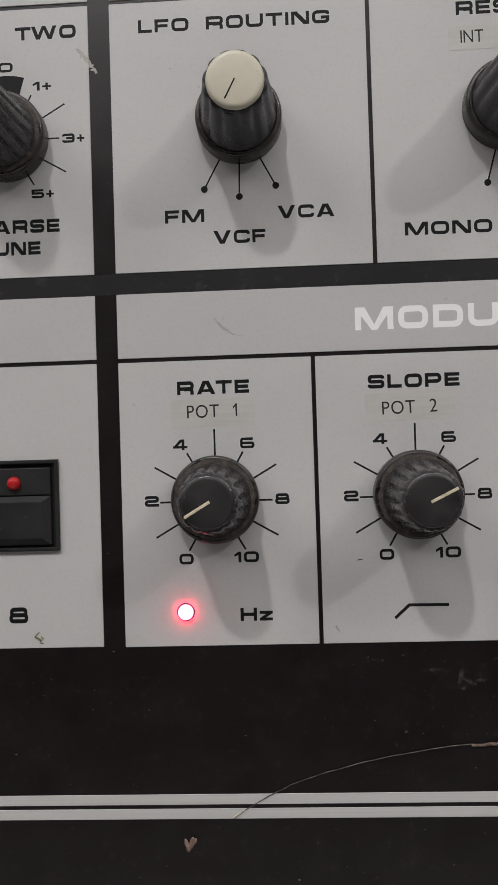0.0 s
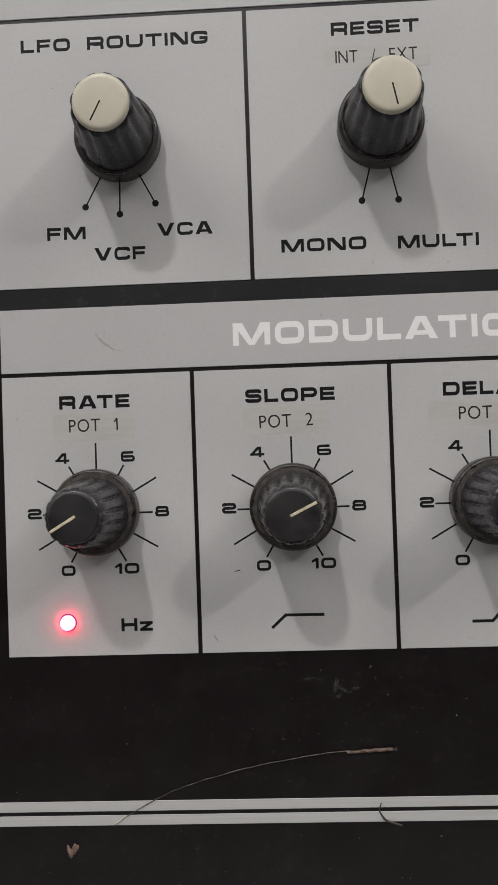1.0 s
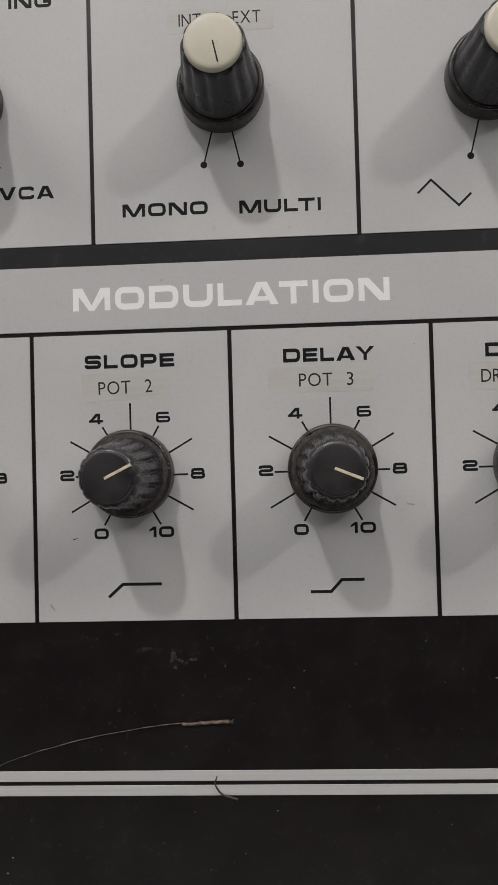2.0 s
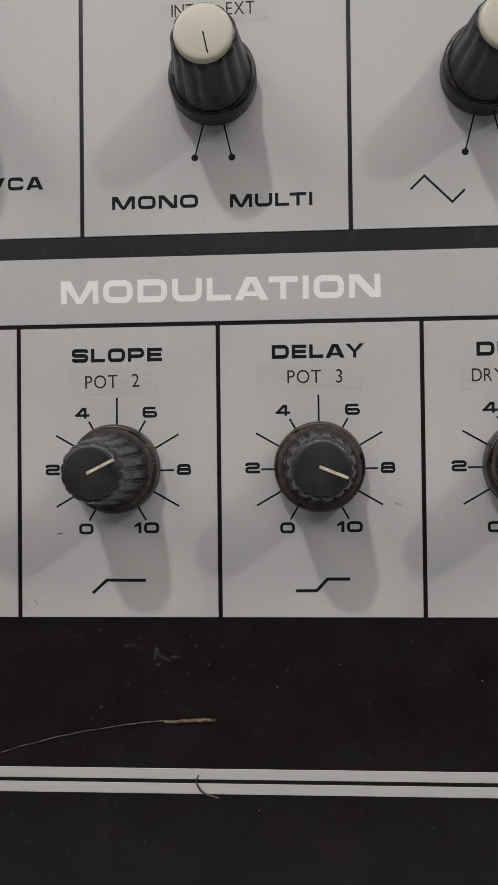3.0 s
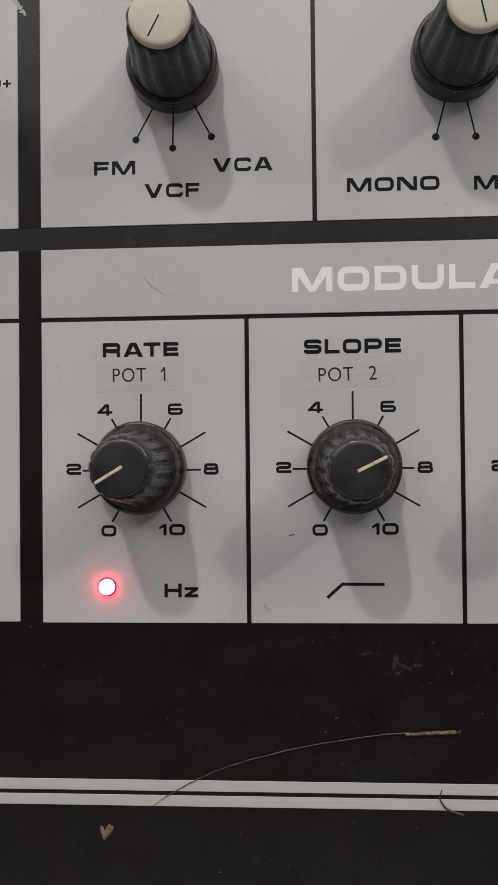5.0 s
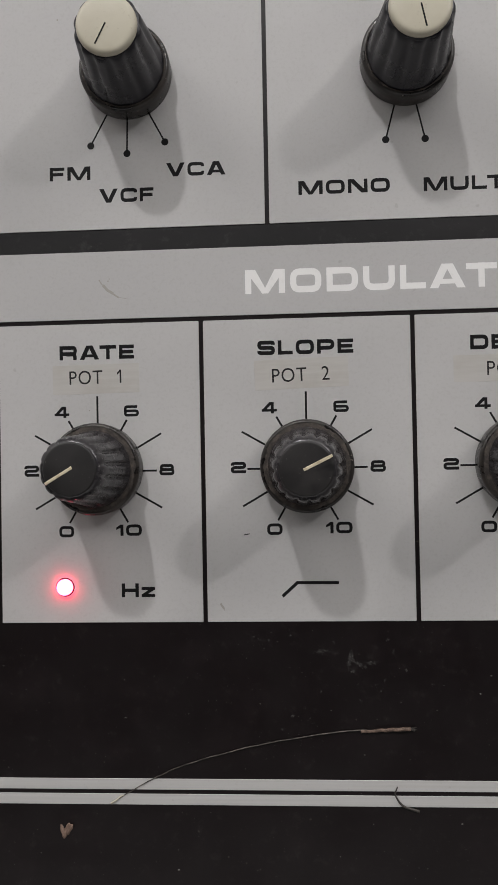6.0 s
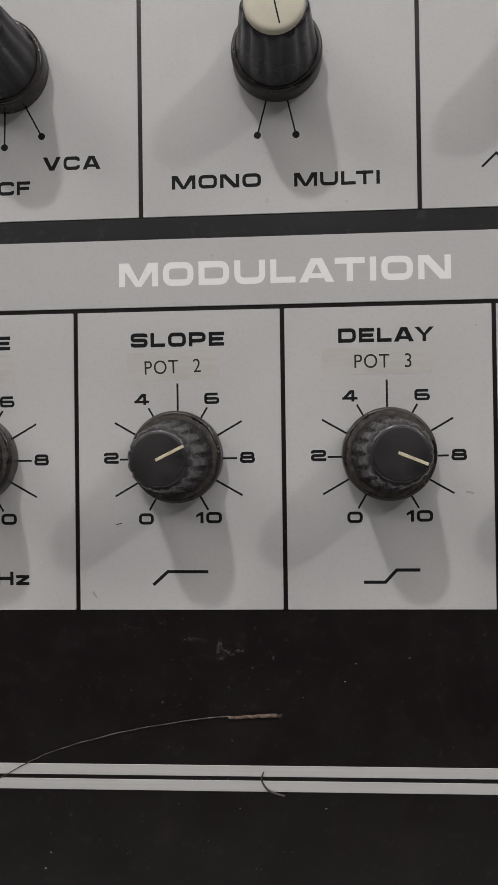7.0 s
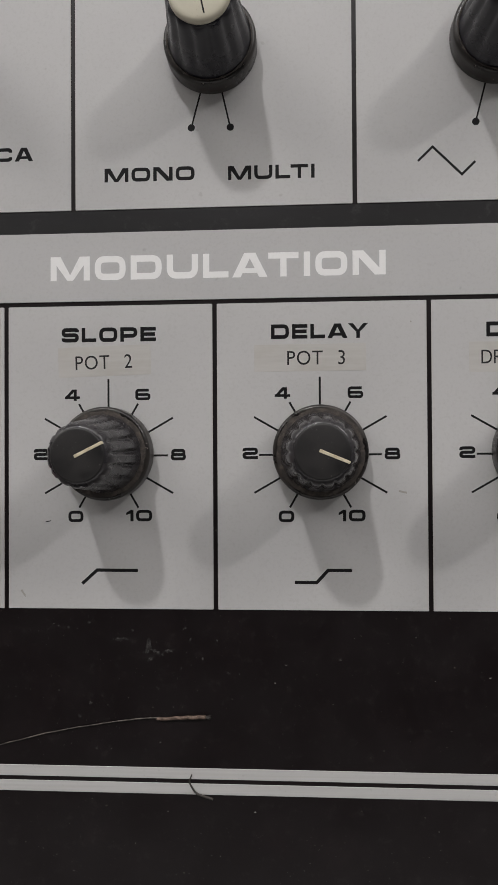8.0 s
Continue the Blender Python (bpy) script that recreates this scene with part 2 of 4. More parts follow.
def box(x0, x1, y0, y1, z0, z1, bevel=0.0, bm=None, segments=2):
    """A box; in metres."""
    bm = bm or bmesh.new()
    m = Matrix.LocRotScale(((x0 + x1) / 2, (y0 + y1) / 2, (z0 + z1) / 2), None, (x1 - x0, y1 - y0, z1 - z0))
    got = bmesh.ops.create_cube(bm, size=1, matrix=m)
    if bevel:
        edges = list({e for v in got["verts"] for e in v.link_edges})
        bmesh.ops.bevel(bm, geom=edges, offset=bevel, segments=segments, affect="EDGES", profile=0.5)
    return bm


def plate(u0, u1, v0, v1, w0, w1, radius=0.16):
    """A thin plate with rounded corners and a broken upper edge; in millimetres."""
    bm = bmesh.new()
    outline = []
    for cx, cy, start in ((u1 - radius, v1 - radius, 0), (u0 + radius, v1 - radius, 90), (u0 + radius, v0 + radius, 180), (u1 - radius, v0 + radius, 270)):
        for k in range(5):
            a = radians(start + 22.5 * k)
            outline.append((cx, cy, math.cos(a) * radius, math.sin(a) * radius))
    rim = min(0.05, (w1 - w0) / 2)
    rings = []
    for w, k in ((w0, 1.0), (w1 - rim, 1.0), (w1, 1.0 - rim / radius)):
        rings.append([bm.verts.new(((x + dx * k) * MM, (y + dy * k) * MM, w * MM)) for x, y, dx, dy in outline])
    n = len(outline)
    for a, c in zip(rings, rings[1:]):
        for i in range(n):
            bm.faces.new((a[i], a[(i + 1) % n], c[(i + 1) % n], c[i]))
    bm.faces.new(rings[-1])
    bm.faces.new(rings[0][::-1])
    return bm


def lathe(profile, steps=72, flute=None, narrow=1.4):
    """A turned form from rows of radius, height and, where fluted, depth; in millimetres."""
    bm = bmesh.new()
    rings = []
    for row in profile:
        r, h = row[0], row[1]
        depth = row[2] if len(row) > 2 else 0.0
        ring = []
        for i in range(steps):
            a = 2 * math.pi * i / steps
            q = r - depth * (0.5 + 0.5 * math.cos((flute or 0) * a)) ** narrow
            ring.append(bm.verts.new((q * math.cos(a) * MM, q * math.sin(a) * MM, h * MM)))
        rings.append(ring)
    for a, c in zip(rings, rings[1:]):
        for i in range(steps):
            bm.faces.new((a[i], a[(i + 1) % steps], c[(i + 1) % steps], c[i]))
    bm.faces.new(rings[0][::-1])
    bm.faces.new(rings[-1])
    return bm


def stroke(bm, points, width, w0, w1):
    """A printed line of even width through the points, mitred; in millimetres."""
    pts = [Vector(p) for p in points]
    sides = []
    for i, p in enumerate(pts):
        before = (p - pts[i - 1]).normalized() if i else (pts[1] - p).normalized()
        after = (pts[i + 1] - p).normalized() if i + 1 < len(pts) else before
        n = Vector((-(before + after).y, (before + after).x)).normalized()
        half = width / 2 / max(0.4, n.dot(Vector((-before.y, before.x))))
        sides.append((p + n * half, p - n * half))
    layers = [[(bm.verts.new((a.x * MM, a.y * MM, w * MM)), bm.verts.new((c.x * MM, c.y * MM, w * MM))) for a, c in sides] for w in (w0, w1)]
    low, top = layers
    for i in range(len(pts) - 1):
        bm.faces.new((top[i][0], top[i][1], top[i + 1][1], top[i + 1][0]))
        bm.faces.new((low[i][0], low[i + 1][0], low[i + 1][1], low[i][1]))
        for s in (0, 1):
            bm.faces.new((low[i][s], top[i][s], top[i + 1][s], low[i + 1][s]))
    for i in (0, -1):
        bm.faces.new((low[i][0], low[i][1], top[i][1], top[i][0]))
    return bm


def disc(bm, u, v, r, w0, w1, steps=20):
    m = pose(u * MM, v * MM, (w0 + w1) / 2 * MM)
    bmesh.ops.create_cone(bm, cap_ends=True, segments=steps, radius1=r * MM, radius2=r * MM, depth=(w1 - w0) * MM, matrix=m)
    return bm


def tube(points, radii, sides=6, w_flat=1.0):
    """A tapering strand through points in metres."""
    bm = bmesh.new()
    rings = []
    for i, (p, r) in enumerate(zip(points, radii)):
        d = (points[min(i + 1, len(points) - 1)] - points[max(i - 1, 0)]).normalized()
        side = d.cross(Vector((0, 0, 1))).normalized()
        up = side.cross(d)
        rings.append([bm.verts.new(p + r * (math.cos(2 * math.pi * k / sides) * side + w_flat * math.sin(2 * math.pi * k / sides) * up)) for k in range(sides)])
    for a, c in zip(rings, rings[1:]):
        for k in range(sides):
            bm.faces.new((a[k], a[(k + 1) % sides], c[(k + 1) % sides], c[k]))
    bm.faces.new(rings[0][::-1])
    bm.faces.new(rings[-1])
    return bm


# ---------------------------------------------------------------- lettering, from the built-in font
GLYPHS = {}


def ribbon(points, thick, round_by=0.0):
    """Vertices and faces of a flat band along a line with rounded corners."""
    line = []
    for i, p in enumerate(points):
        p = Vector(p)
        if round_by and 0 < i < len(points) - 1:
            a, c = Vector(points[i - 1]) - p, Vector(points[i + 1]) - p
            a, c = a.normalized() * min(round_by, a.length / 2), c.normalized() * min(round_by, c.length / 2)
            line += [p + a * (1 - f) ** 2 + c * f ** 2 for f in (0, 0.2, 0.4, 0.6, 0.8, 1.0)]
        else:
            line.append(p)
    line = [p for i, p in enumerate(line) if not i or (p - line[i - 1]).length > 1e-5]
    verts, faces = [], []
    for i, p in enumerate(line):
        before = (p - line[i - 1]).normalized() if i else (line[1] - p).normalized()
        after = (line[i + 1] - p).normalized() if i + 1 < len(line) else before
        n = Vector((-(before + after).y, (before + after).x)).normalized()
        half = thick / 2 / max(0.45, n.dot(Vector((-before.y, before.x))))
        verts += [tuple(p + n * half), tuple(p - n * half)]
        if i:
            k = 2 * i
            faces.append((k - 2, k - 1, k + 1, k))
    return verts, faces


WIDTHS = {"M": 1.74, "W": 2.1, "A": 1.52, "V": 1.52, "Y": 1.5, "N": 1.4, "L": 1.1, "E": 1.16, "F": 1.12, "T": 1.3, "1": 0.62, "z": 1.08, "+": 0.8, "4": 1.36, "S": 1.3, "P": 1.28, "2": 1.3, "3": 1.3, "5": 1.3}


def wide_letter(ch, t):
    """Bands and four-cornered strokes of a wide, squared capital or figure one unit high, with strokes t thick."""
    t *= 0.97 if ch.isdigit() and ch != "6" else 0.9 if ch == "6" else 1.0
    w, h = WIDTHS.get(ch, 1.36), t / 2
    if ch == "I":
        w = t
    e, d = w - h, 1 - h
    stem = ((0, 0), (t, 0), (t, 1), (0, 1))
    far_stem = ((w - t, 0), (w, 0), (w, 1), (w - t, 1))

    def bar(x0, x1, y, thick=t * 0.94):
        return ((x0, y - thick / 2), (x1, y - thick / 2), (x1, y + thick / 2), (x0, y + thick / 2))

    def flip(q):
        return tuple((w - x, y) for x, y in q)

    bands = {
        "O": [((w / 2, h), (e, h), (e, d), (h, d), (h, h), (w / 2, h))],
        "0": [((w / 2, h), (e, h), (e, d), (h, d), (h, h), (w / 2, h))],
        "C": [((e, 0.34), (e, h), (h, h), (h, d), (e, d), (e, 0.66))],
        "G": [((e, 0.68), (e, d), (h, d), (h, h), (e, h), (e, 0.55))],
        "D": [((0, h), (e, h), (e, d), (0, d))],
        "U": [((h, 1), (h, h), (e, h), (e, 1))],
        "S": [((e, 0.70), (e, d), (h, d), (h, 0.5), (e, 0.5), (e, h), (h, h), (h, 0.30))],
        "P": [((0, d), (e, d), (e, 0.40), (0, 0.40))],
        "R": [((0, d), (e, d), (e, 0.44), (0, 0.44)), ((w * 0.4, 0.40), (e - 0.02, 0.40), (e - 0.02, 0))],
        "2": [((h, 0.68), (h, d), (e, d), (e, 0.5), (h, 0.5), (h, h), (w, h))],
        "3": [((h, 0.70), (h, d), (e, d), (e, h), (h, h), (h, 0.30))],
        "5": [((0, 0.55), (e, 0.55), (e, h), (h, h), (h, 0.28))],
        "6": [((w - 0.14, d), (h, d), (h, h), (e, h), (e, 0.5), (h, 0.5))],
        "8": [((w / 2, h), (e, h), (e, 0.51), (h, 0.51), (h, h), (w / 2, h)), ((w / 2, d), (e - 0.05, d), (e - 0.05, 0.51), (h + 0.05, 0.51), (h + 0.05, d), (w / 2, d))],
    }.get(ch, [])
    lean = ((0, 0), (0.36, 0), (w / 2 + 0.12, 1), (w / 2 - 0.24, 1))
    drop = ((0, 1), (0.36, 1), (w / 2 + 0.16, 0), (w / 2 - 0.2, 0))
    quads = {
        "A": [lean, flip(lean), bar(0.3, w - 0.3, 0.27, 0.2)],
        "V": [drop, flip(drop)],
        "W": [((0, 1), (0.32, 1), (0.72, 0), (0.40, 0)), ((0.40, 0), (0.72, 0), (w / 2 + 0.14, 1), (w / 2 - 0.14, 1)), ((w - 0.72, 0), (w - 0.40, 0), (w / 2 + 0.14, 1), (w / 2 - 0.14, 1)), ((w - 0.32, 1), (w, 1), (w - 0.40, 0), (w - 0.72, 0))],
        "Y": [((0, 1), (0.37, 1), (w / 2 + h, 0.42), (w / 2 - h, 0.42)), flip(((0, 1), (0.37, 1), (w / 2 + h, 0.42), (w / 2 - h, 0.42))), ((w / 2 - h, 0), (w / 2 + h, 0), (w / 2 + h, 0.44), (w / 2 - h, 0.44))],
        "M": [stem, far_stem, ((0, 1), (t * 1.65, 1), (w / 2 + 0.13, 0), (w / 2 - 0.13, 0)), flip(((0, 1), (t * 1.65, 1), (w / 2 + 0.13, 0), (w / 2 - 0.13, 0)))],
        "N": [stem, far_stem, ((0, 1), (t * 1.7, 1), (w, 0), (w - t * 1.7, 0))],
        "D": [stem], "P": [stem], "R": [stem], "I": [stem],
        "H": [stem, far_stem, bar(0, w, 0.5)],
        "L": [stem, bar(0, w, h)],
        "E": [stem, bar(0, w, h), bar(0, w, d), bar(0, w - 0.06, 0.5)],
        "F": [stem, bar(0, w, d), bar(0, w - 0.08, 0.48)],
        "T": [((w / 2 - h, 0), (w / 2 + h, 0), (w / 2 + h, 1), (w / 2 - h, 1)), bar(0, w, d)],
        "G": [bar(w * 0.52, w, 0.46)],
        "3": [bar(w * 0.32, e, 0.5)],
        "5": [bar(0, w - 0.06, d), ((0, 0.44), (t, 0.44), (t, 1), (0, 1))],
        "1": [far_stem, ((w - t + 0.01, 1), (0, 0.74), (0, 0.52), (w - t + 0.01, 0.70))],
        "4": [((w * 0.60, 0), (w * 0.60 + t, 0), (w * 0.60 + t, 1), (w * 0.60, 1)), ((w * 0.60 - t * 0.55, 1), (w * 0.60 + t, 1), (t * 1.25, 0.28), (0, 0.28)), bar(0, w, 0.28, t * 0.86)],
        "z": [bar(0, w, h * 0.85, t * 0.85), bar(0, w, 0.74 - h * 0.85, t * 0.85), ((w - t * 1.7, 0.74 - t * 0.7), (w, 0.74 - t * 0.7), (t * 1.7, t * 0.7), (0, t * 0.7))],
        "+": [bar(0, w, 0.45, t * 0.8), ((w / 2 - t * 0.4, 0.05), (w / 2 + t * 0.4, 0.05), (w / 2 + t * 0.4, 0.85), (w / 2 - t * 0.4, 0.85))],
    }.get(ch, [])
    pieces = [ribbon(line, t, 0.2 if ch in "S25683R" else 0.3) for line in bands]
    pieces += [([tuple(p) for p in q], [(0, 1, 2, 3)]) for q in quads]
    return pieces, w


def thin_letter(ch):
    """Vertices, faces and box of one character of the built-in font."""
    if ch not in GLYPHS:
        curve = bpy.data.curves.new("glyph", "FONT")
        curve.body, curve.size, curve.resolution_u = ch, 1.0, 5
        ob = new("glyph", curve)
        bpy.context.view_layer.update()
        me = ob.evaluated_get(bpy.context.evaluated_depsgraph_get()).to_mesh()
        verts = [(p.co.x, p.co.y) for p in me.vertices]
        faces = [tuple(f.vertices) for f in me.polygons]
        bpy.data.objects.remove(ob)
        bpy.data.curves.remove(curve)
        xs, ys = [p[0] for p in verts], [p[1] for p in verts]
        x0, x1, y0, y1 = min(xs), max(xs), min(ys), max(ys)
        if ch == "1":
            # a flag on the plain upright of the figure one
            k0, wide = len(verts), x1 - x0
            verts += [(x0 + 0.01, y1), (x0 - 1.5 * wide, y1 - 0.17), (x0 - 1.5 * wide, y1 - 0.28), (x0 + 0.01, y1 - 0.13)]
            faces.append((k0, k0 + 1, k0 + 2, k0 + 3))
            x0 -= 1.5 * wide
        GLYPHS[ch] = (verts, faces, x0, x1, y0, y1)
    return GLYPHS[ch]


def bold_line(bm, text, left, right, base, height, w, weight):
    """Writes the text in wide, bold, squared letters between left and right, in millimetres, into bm."""
    t = 0.255 * weight
    shapes = [None if ch == " " else wide_letter(ch, t) for ch in text]
    tight = ("AT", "TA", "AY", "LT", "VA", "AV", "AW", "WA", "TW")
    gaps = [0.03 if a + c in tight else 0.16 if a + c == "LA" else 0.22 for a, c in zip(text, text[1:])] + [0.0]
    gaps = [0.16 if c == " " or n == " " else g for g, c, n in zip(gaps, text, text[1:] + ".")]
    total = sum(1.05 if g is None else g[1] for g in shapes) + sum(gaps)
    sx, x = (right - left) / total, left
    for g, gap in zip(shapes, gaps):
        if g is None:
            x += (1.05 + gap) * sx
            continue
        for n, (verts, faces) in enumerate(g[0]):
            made = [bm.verts.new(((x + px * sx) * MM, (base + py * height) * MM, (w + 0.002 * n) * MM)) for px, py in verts]
            for f in faces:
                bm.faces.new([made[i] for i in f])
        x += (g[1] + gap) * sx
    return bm


def lettering(bm, text, left, right, base, height, w, bold=True, turn=0.0):
    """Writes the text between left and right, in millimetres, into bm."""
    if bold:
        return bold_line(bm, text, left, right, base, height, w, bold)
    cap = thin_letter("H")
    k = height / (cap[5] - cap[4])
    shapes = [None if ch == " " else thin_letter(ch) for ch in text]
    widths = [0 if g is None else g[3] - g[2] for g in shapes]
    gap, space = 0.13 * height, 0.85 * height
    sx = (right - left - gap * (len(text) - 1) - space * text.count(" ")) / max(1e-6, sum(widths))
    x = left
    spin = Matrix.Rotation(radians(turn), 2)
    pivot = Vector(((left + right) / 2, base + height / 2))
    for g, wide in zip(shapes, widths):
        if g is None:
            x += space + gap
            continue
        verts, faces, x0 = g[:3]
        made = []
        for px, py in verts:
            q = spin @ (Vector((x + (px - x0) * sx, base + (py - cap[4]) * k)) - pivot) + pivot
            made.append(bm.verts.new((q.x * MM, q.y * MM, w * MM)))
        for f in faces:
            bm.faces.new([made[i] for i in f])
        x += wide * sx + gap
    return bm


def print_part(name, text, left, right, base, height, w, mat, parent, bold=True, turn=0.0, label=""):
    bm = lettering(bmesh.new(), text, left, right, base, height, w, bold, turn)
    ob = new(name, bpy.data.meshes.new(name))
    bm.to_mesh(ob.data)
    bm.free()
    ob.data.materials.append(mat)
    ob.parent = parent
    return tagged(ob, label)


# ---------------------------------------------------------------- the room that closes the place
def setting(name, x0, x1, y0, y1, z0, z1, mat, label):
    return thing(name, box(x0, x1, y0, y1, z0, z1), mat, label, name.split("_")[0], kind="structure")


# An unseen room, added to close the place and bounce the light.
setting("floor", -3.4, 3.4, -3.4, 4.4, FLOOR_Z - 0.1, FLOOR_Z, CARPET, "dark grey carpeted floor of the room")
setting("ceiling", -3.4, 3.4, -3.4, 4.4, CEILING_Z, CEILING_Z + 0.1, CEILING, "unseen ceiling, darkened to dim its reflection in the panel")
setting("wall_north", -3.3, 3.3, 4.3, 4.4, FLOOR_Z, CEILING_Z, WALL, "plain off-white wall behind the instrument")
setting("wall_south", -3.3, 3.3, -3.4, -3.3, FLOOR_Z, CEILING_Z, DARK_WALL, "unseen dark wall, added to keep the panel's reflections dark")
setting("wall_west", -3.4, -3.3, -3.4, 4.4, FLOOR_Z, CEILING_Z, WALL, "plain off-white side wall of room")
setting("wall_east", 3.3, 3.4, -3.4, 4.4, FLOOR_Z, CEILING_Z, WALL, "plain off-white side wall of room")
setting("bench", -0.7, 0.8, -0.32, 0.42, FLOOR_Z, -PANEL_H, BENCH, "plain brown board bench under the instrument")

# ---------------------------------------------------------------- the instrument
synth = tagged(new("synthesizer"), "vintage black synthesizer with light-grey printed control panel", "synthesizer")
synth.location = (0, 0, -PANEL_H)
to_base = Matrix.Translation((0, 0, PANEL_H))


def synth_part(name, bm, mat, label="", smooth=False):
    bm.transform(to_base)
    return part(name, bm, mat, synth, label, smooth)


synth_part("chassis", box(-0.36, 0.40, -0.20, 0.24, -PANEL_H, 0.0, 0.003), BLACK, "dusty black painted metal chassis")

FIELD_W = 0.18      # the grey fields stand this far off the black sheet
INK_W = FIELD_W + 0.012


class Field:
    """A grey printed field, with its lettering and marks as sub-parts."""

    def __init__(self, label, u0, u1, v0, v1, mat=FIELD, weight=1.06):
        self.weight = weight
        self.ob = part("panel_field", plate(u0, u1, v0, v1, -0.05, FIELD_W), mat, synth, label)
        self.ob.location = (0, 0, PANEL_H)

    def letter(self, text, left, right, base, height, mat=INK):
        return print_part("lettering", text, left, right, base, height, INK_W, mat, self.ob, self.weight)

    def mark(self, name, bm, mat=INK):
        return part(name, bm, mat, self.ob)


LINE = 0.40         # half the width of the black lines between fields
TOP, GAP_TOP, GAP_LOW, HEAD, LOW = 70.0, 17.15, 13.05, 0.24, -54.55
LEFT, LEFT_BLOCK, RIGHT = -37.35, -41.55, 113.0
U1, U2, U3 = 0.0, 37.95, 75.65
R1, R2 = 12.4, 62.95

rate = Field("light-grey field of the rate control", LEFT, U1 - LINE, LOW, HEAD - LINE)
slope = Field("light-grey field of the slope control", U1 + LINE, U2 - LINE, LOW, HEAD - LINE)
delay = Field("light-grey field of the delay control", U2 + LINE, U3 - LINE, LOW, HEAD - LINE)
depth = Field("light-grey field of the depth control", U3 + LINE, RIGHT, LOW, HEAD - LINE)
modulation = Field("grey header field with white lettering", LEFT, RIGHT, HEAD + LINE, GAP_LOW, HEADER)
routing = Field("light-grey field of the routing switch", LEFT, R1 - LINE, GAP_TOP, TOP - LINE, FIELD, 1.0)
reset = Field("light-grey field of the reset switch", R1 + LINE, R2 - LINE, GAP_TOP, TOP - LINE, FIELD, 1.0)
wave = Field("light-grey field of the waveform switch", R2 + LINE, RIGHT, GAP_TOP, TOP - LINE, FIELD, 1.0)
upper_header = Field("grey header field above the switches", LEFT, RIGHT, TOP + LINE, 82.5, HEADER)
tune = Field("light-grey field of the tuning switch", -112.0, LEFT_BLOCK, GAP_TOP - 0.05, TOP - LINE)
Field("grey header field above tuning switch", -112.0, LEFT_BLOCK, TOP + LINE, 82.5, HEADER)
Field("blank grey header field", -112.0, LEFT_BLOCK, HEAD + LINE, GAP_LOW - 0.08, HEADER)
keys = Field("light-grey field of the push switch", -112.0, LEFT_BLOCK, LOW + 0.15, HEAD - LINE)

synth_part("groove", plate(-112.0, RIGHT, GAP_LOW + 0.02, GAP_TOP - 0.1, -0.05, 0.02, 0.1), GROOVE, "dusty dark groove between panel rows, paler in place of sheen")
for v0, v1 in ((-84.55, -82.6), (-87.25, -85.3)):
    synth_part("stripe", plate(-300, 340, v0, v1, -0.05, 0.10, 0.2), STRIPE, "thin pale grey stripe")

# lettering
rate.letter("RATE", -26.1, -12.3, -6.7, 2.6)
slope.letter("SLOPE", 10.2, 27.4, -6.7, 2.6)
delay.letter("DELAY", 48.0, 65.1, -6.65, 2.6)
depth.letter("DEPTH", 85.5, 103.2, -6.75, 2.6)
rate.letter("Hz", -15.2, -9.1, -50.0, 2.5)
modulation.letter("MODULATION", 8.2, 68.25, 4.45, 4.35, WHITE_INK)
routing.letter("LFO ROUTING", -31.7, 5.2, 63.6, 2.55)
routing.letter("FM", -27.5, -19.9, 26.4, 2.5)
routing.letter("VCF", -18.3, -8.25, 22.05, 2.55)
routing.letter("VCA", -5.85, 5.0, 26.4, 2.5)
reset.letter("RESET", 29.1, 46.0, 63.7, 2.6)
reset.letter("MONO", 18.15, 34.5, 22.1, 2.5)
reset.letter("MULTI", 40.5, 55.9, 21.9, 2.5)
wave.letter("WAVE", 70.2, 84.55, 63.1, 2.55)
tune.letter("TWO", -55.9, -43.9, 63.5, 2.6)
tune.letter("COARSE", -67.9, -48.05, 25.75, 2.6)
tune.letter("TUNE", -64.1, -51.9, 21.5, 2.6)
tune.letter("1+", -52.65, -49.0, 53.5, 1.75)
tune.letter("3+", -47.1, -42.75, 43.0, 1.8)
tune.letter("5+", -53.4, -49.0, 32.45, 1.75)
tune.letter("0", -59.4, -56.5, 57.4, 1.9)
keys.letter("8", -59.8, -56.1, -49.6, 3.05)
# the foot of white lettering that cannot be read
bm = bmesh.new()
stroke(bm, ((-35.3, 76.2), (-29.5, 76.2)), 3.6, FIELD_W, INK_W)
upper_header.mark("lettering_bar", bm, WHITE_INK)


def scale_marks(field, cu, cv):
    """The scale round a control: long odd ticks, short even ones with their numbers."""
    for i in range(11):
        a = radians(240 - 30 * i)
        outer = 13.75 if i == 5 else 13.45 if i % 2 else 10.75
        bm = stroke(bmesh.new(), [(cu + r * math.cos(a), cv - 0.4 + r * math.sin(a)) for r in (7.0, outer)], 0.36, FIELD_W - 0.02, INK_W)
        field.mark("scale_tick", bm)
    for text, du, dv in (("0", -6.0, -11.3), ("2", -12.35, -0.15), ("4", -6.6, 10.5), ("6", 6.25, 10.5), ("8", 12.6, -0.3), ("10", 5.5, -11.15)):
        wide = 4.7 if text == "10" else 2.75
        field.letter(text, cu + du - wide / 2, cu + du + wide / 2, cv + dv - 1.0, 2.05)


KNOB_V, UPPER_V = -26.75, 45.5
for field, u in ((rate, -19.2), (slope, 18.75), (delay, 56.55), (depth, 94.4)):
    scale_marks(field, u, KNOB_V)


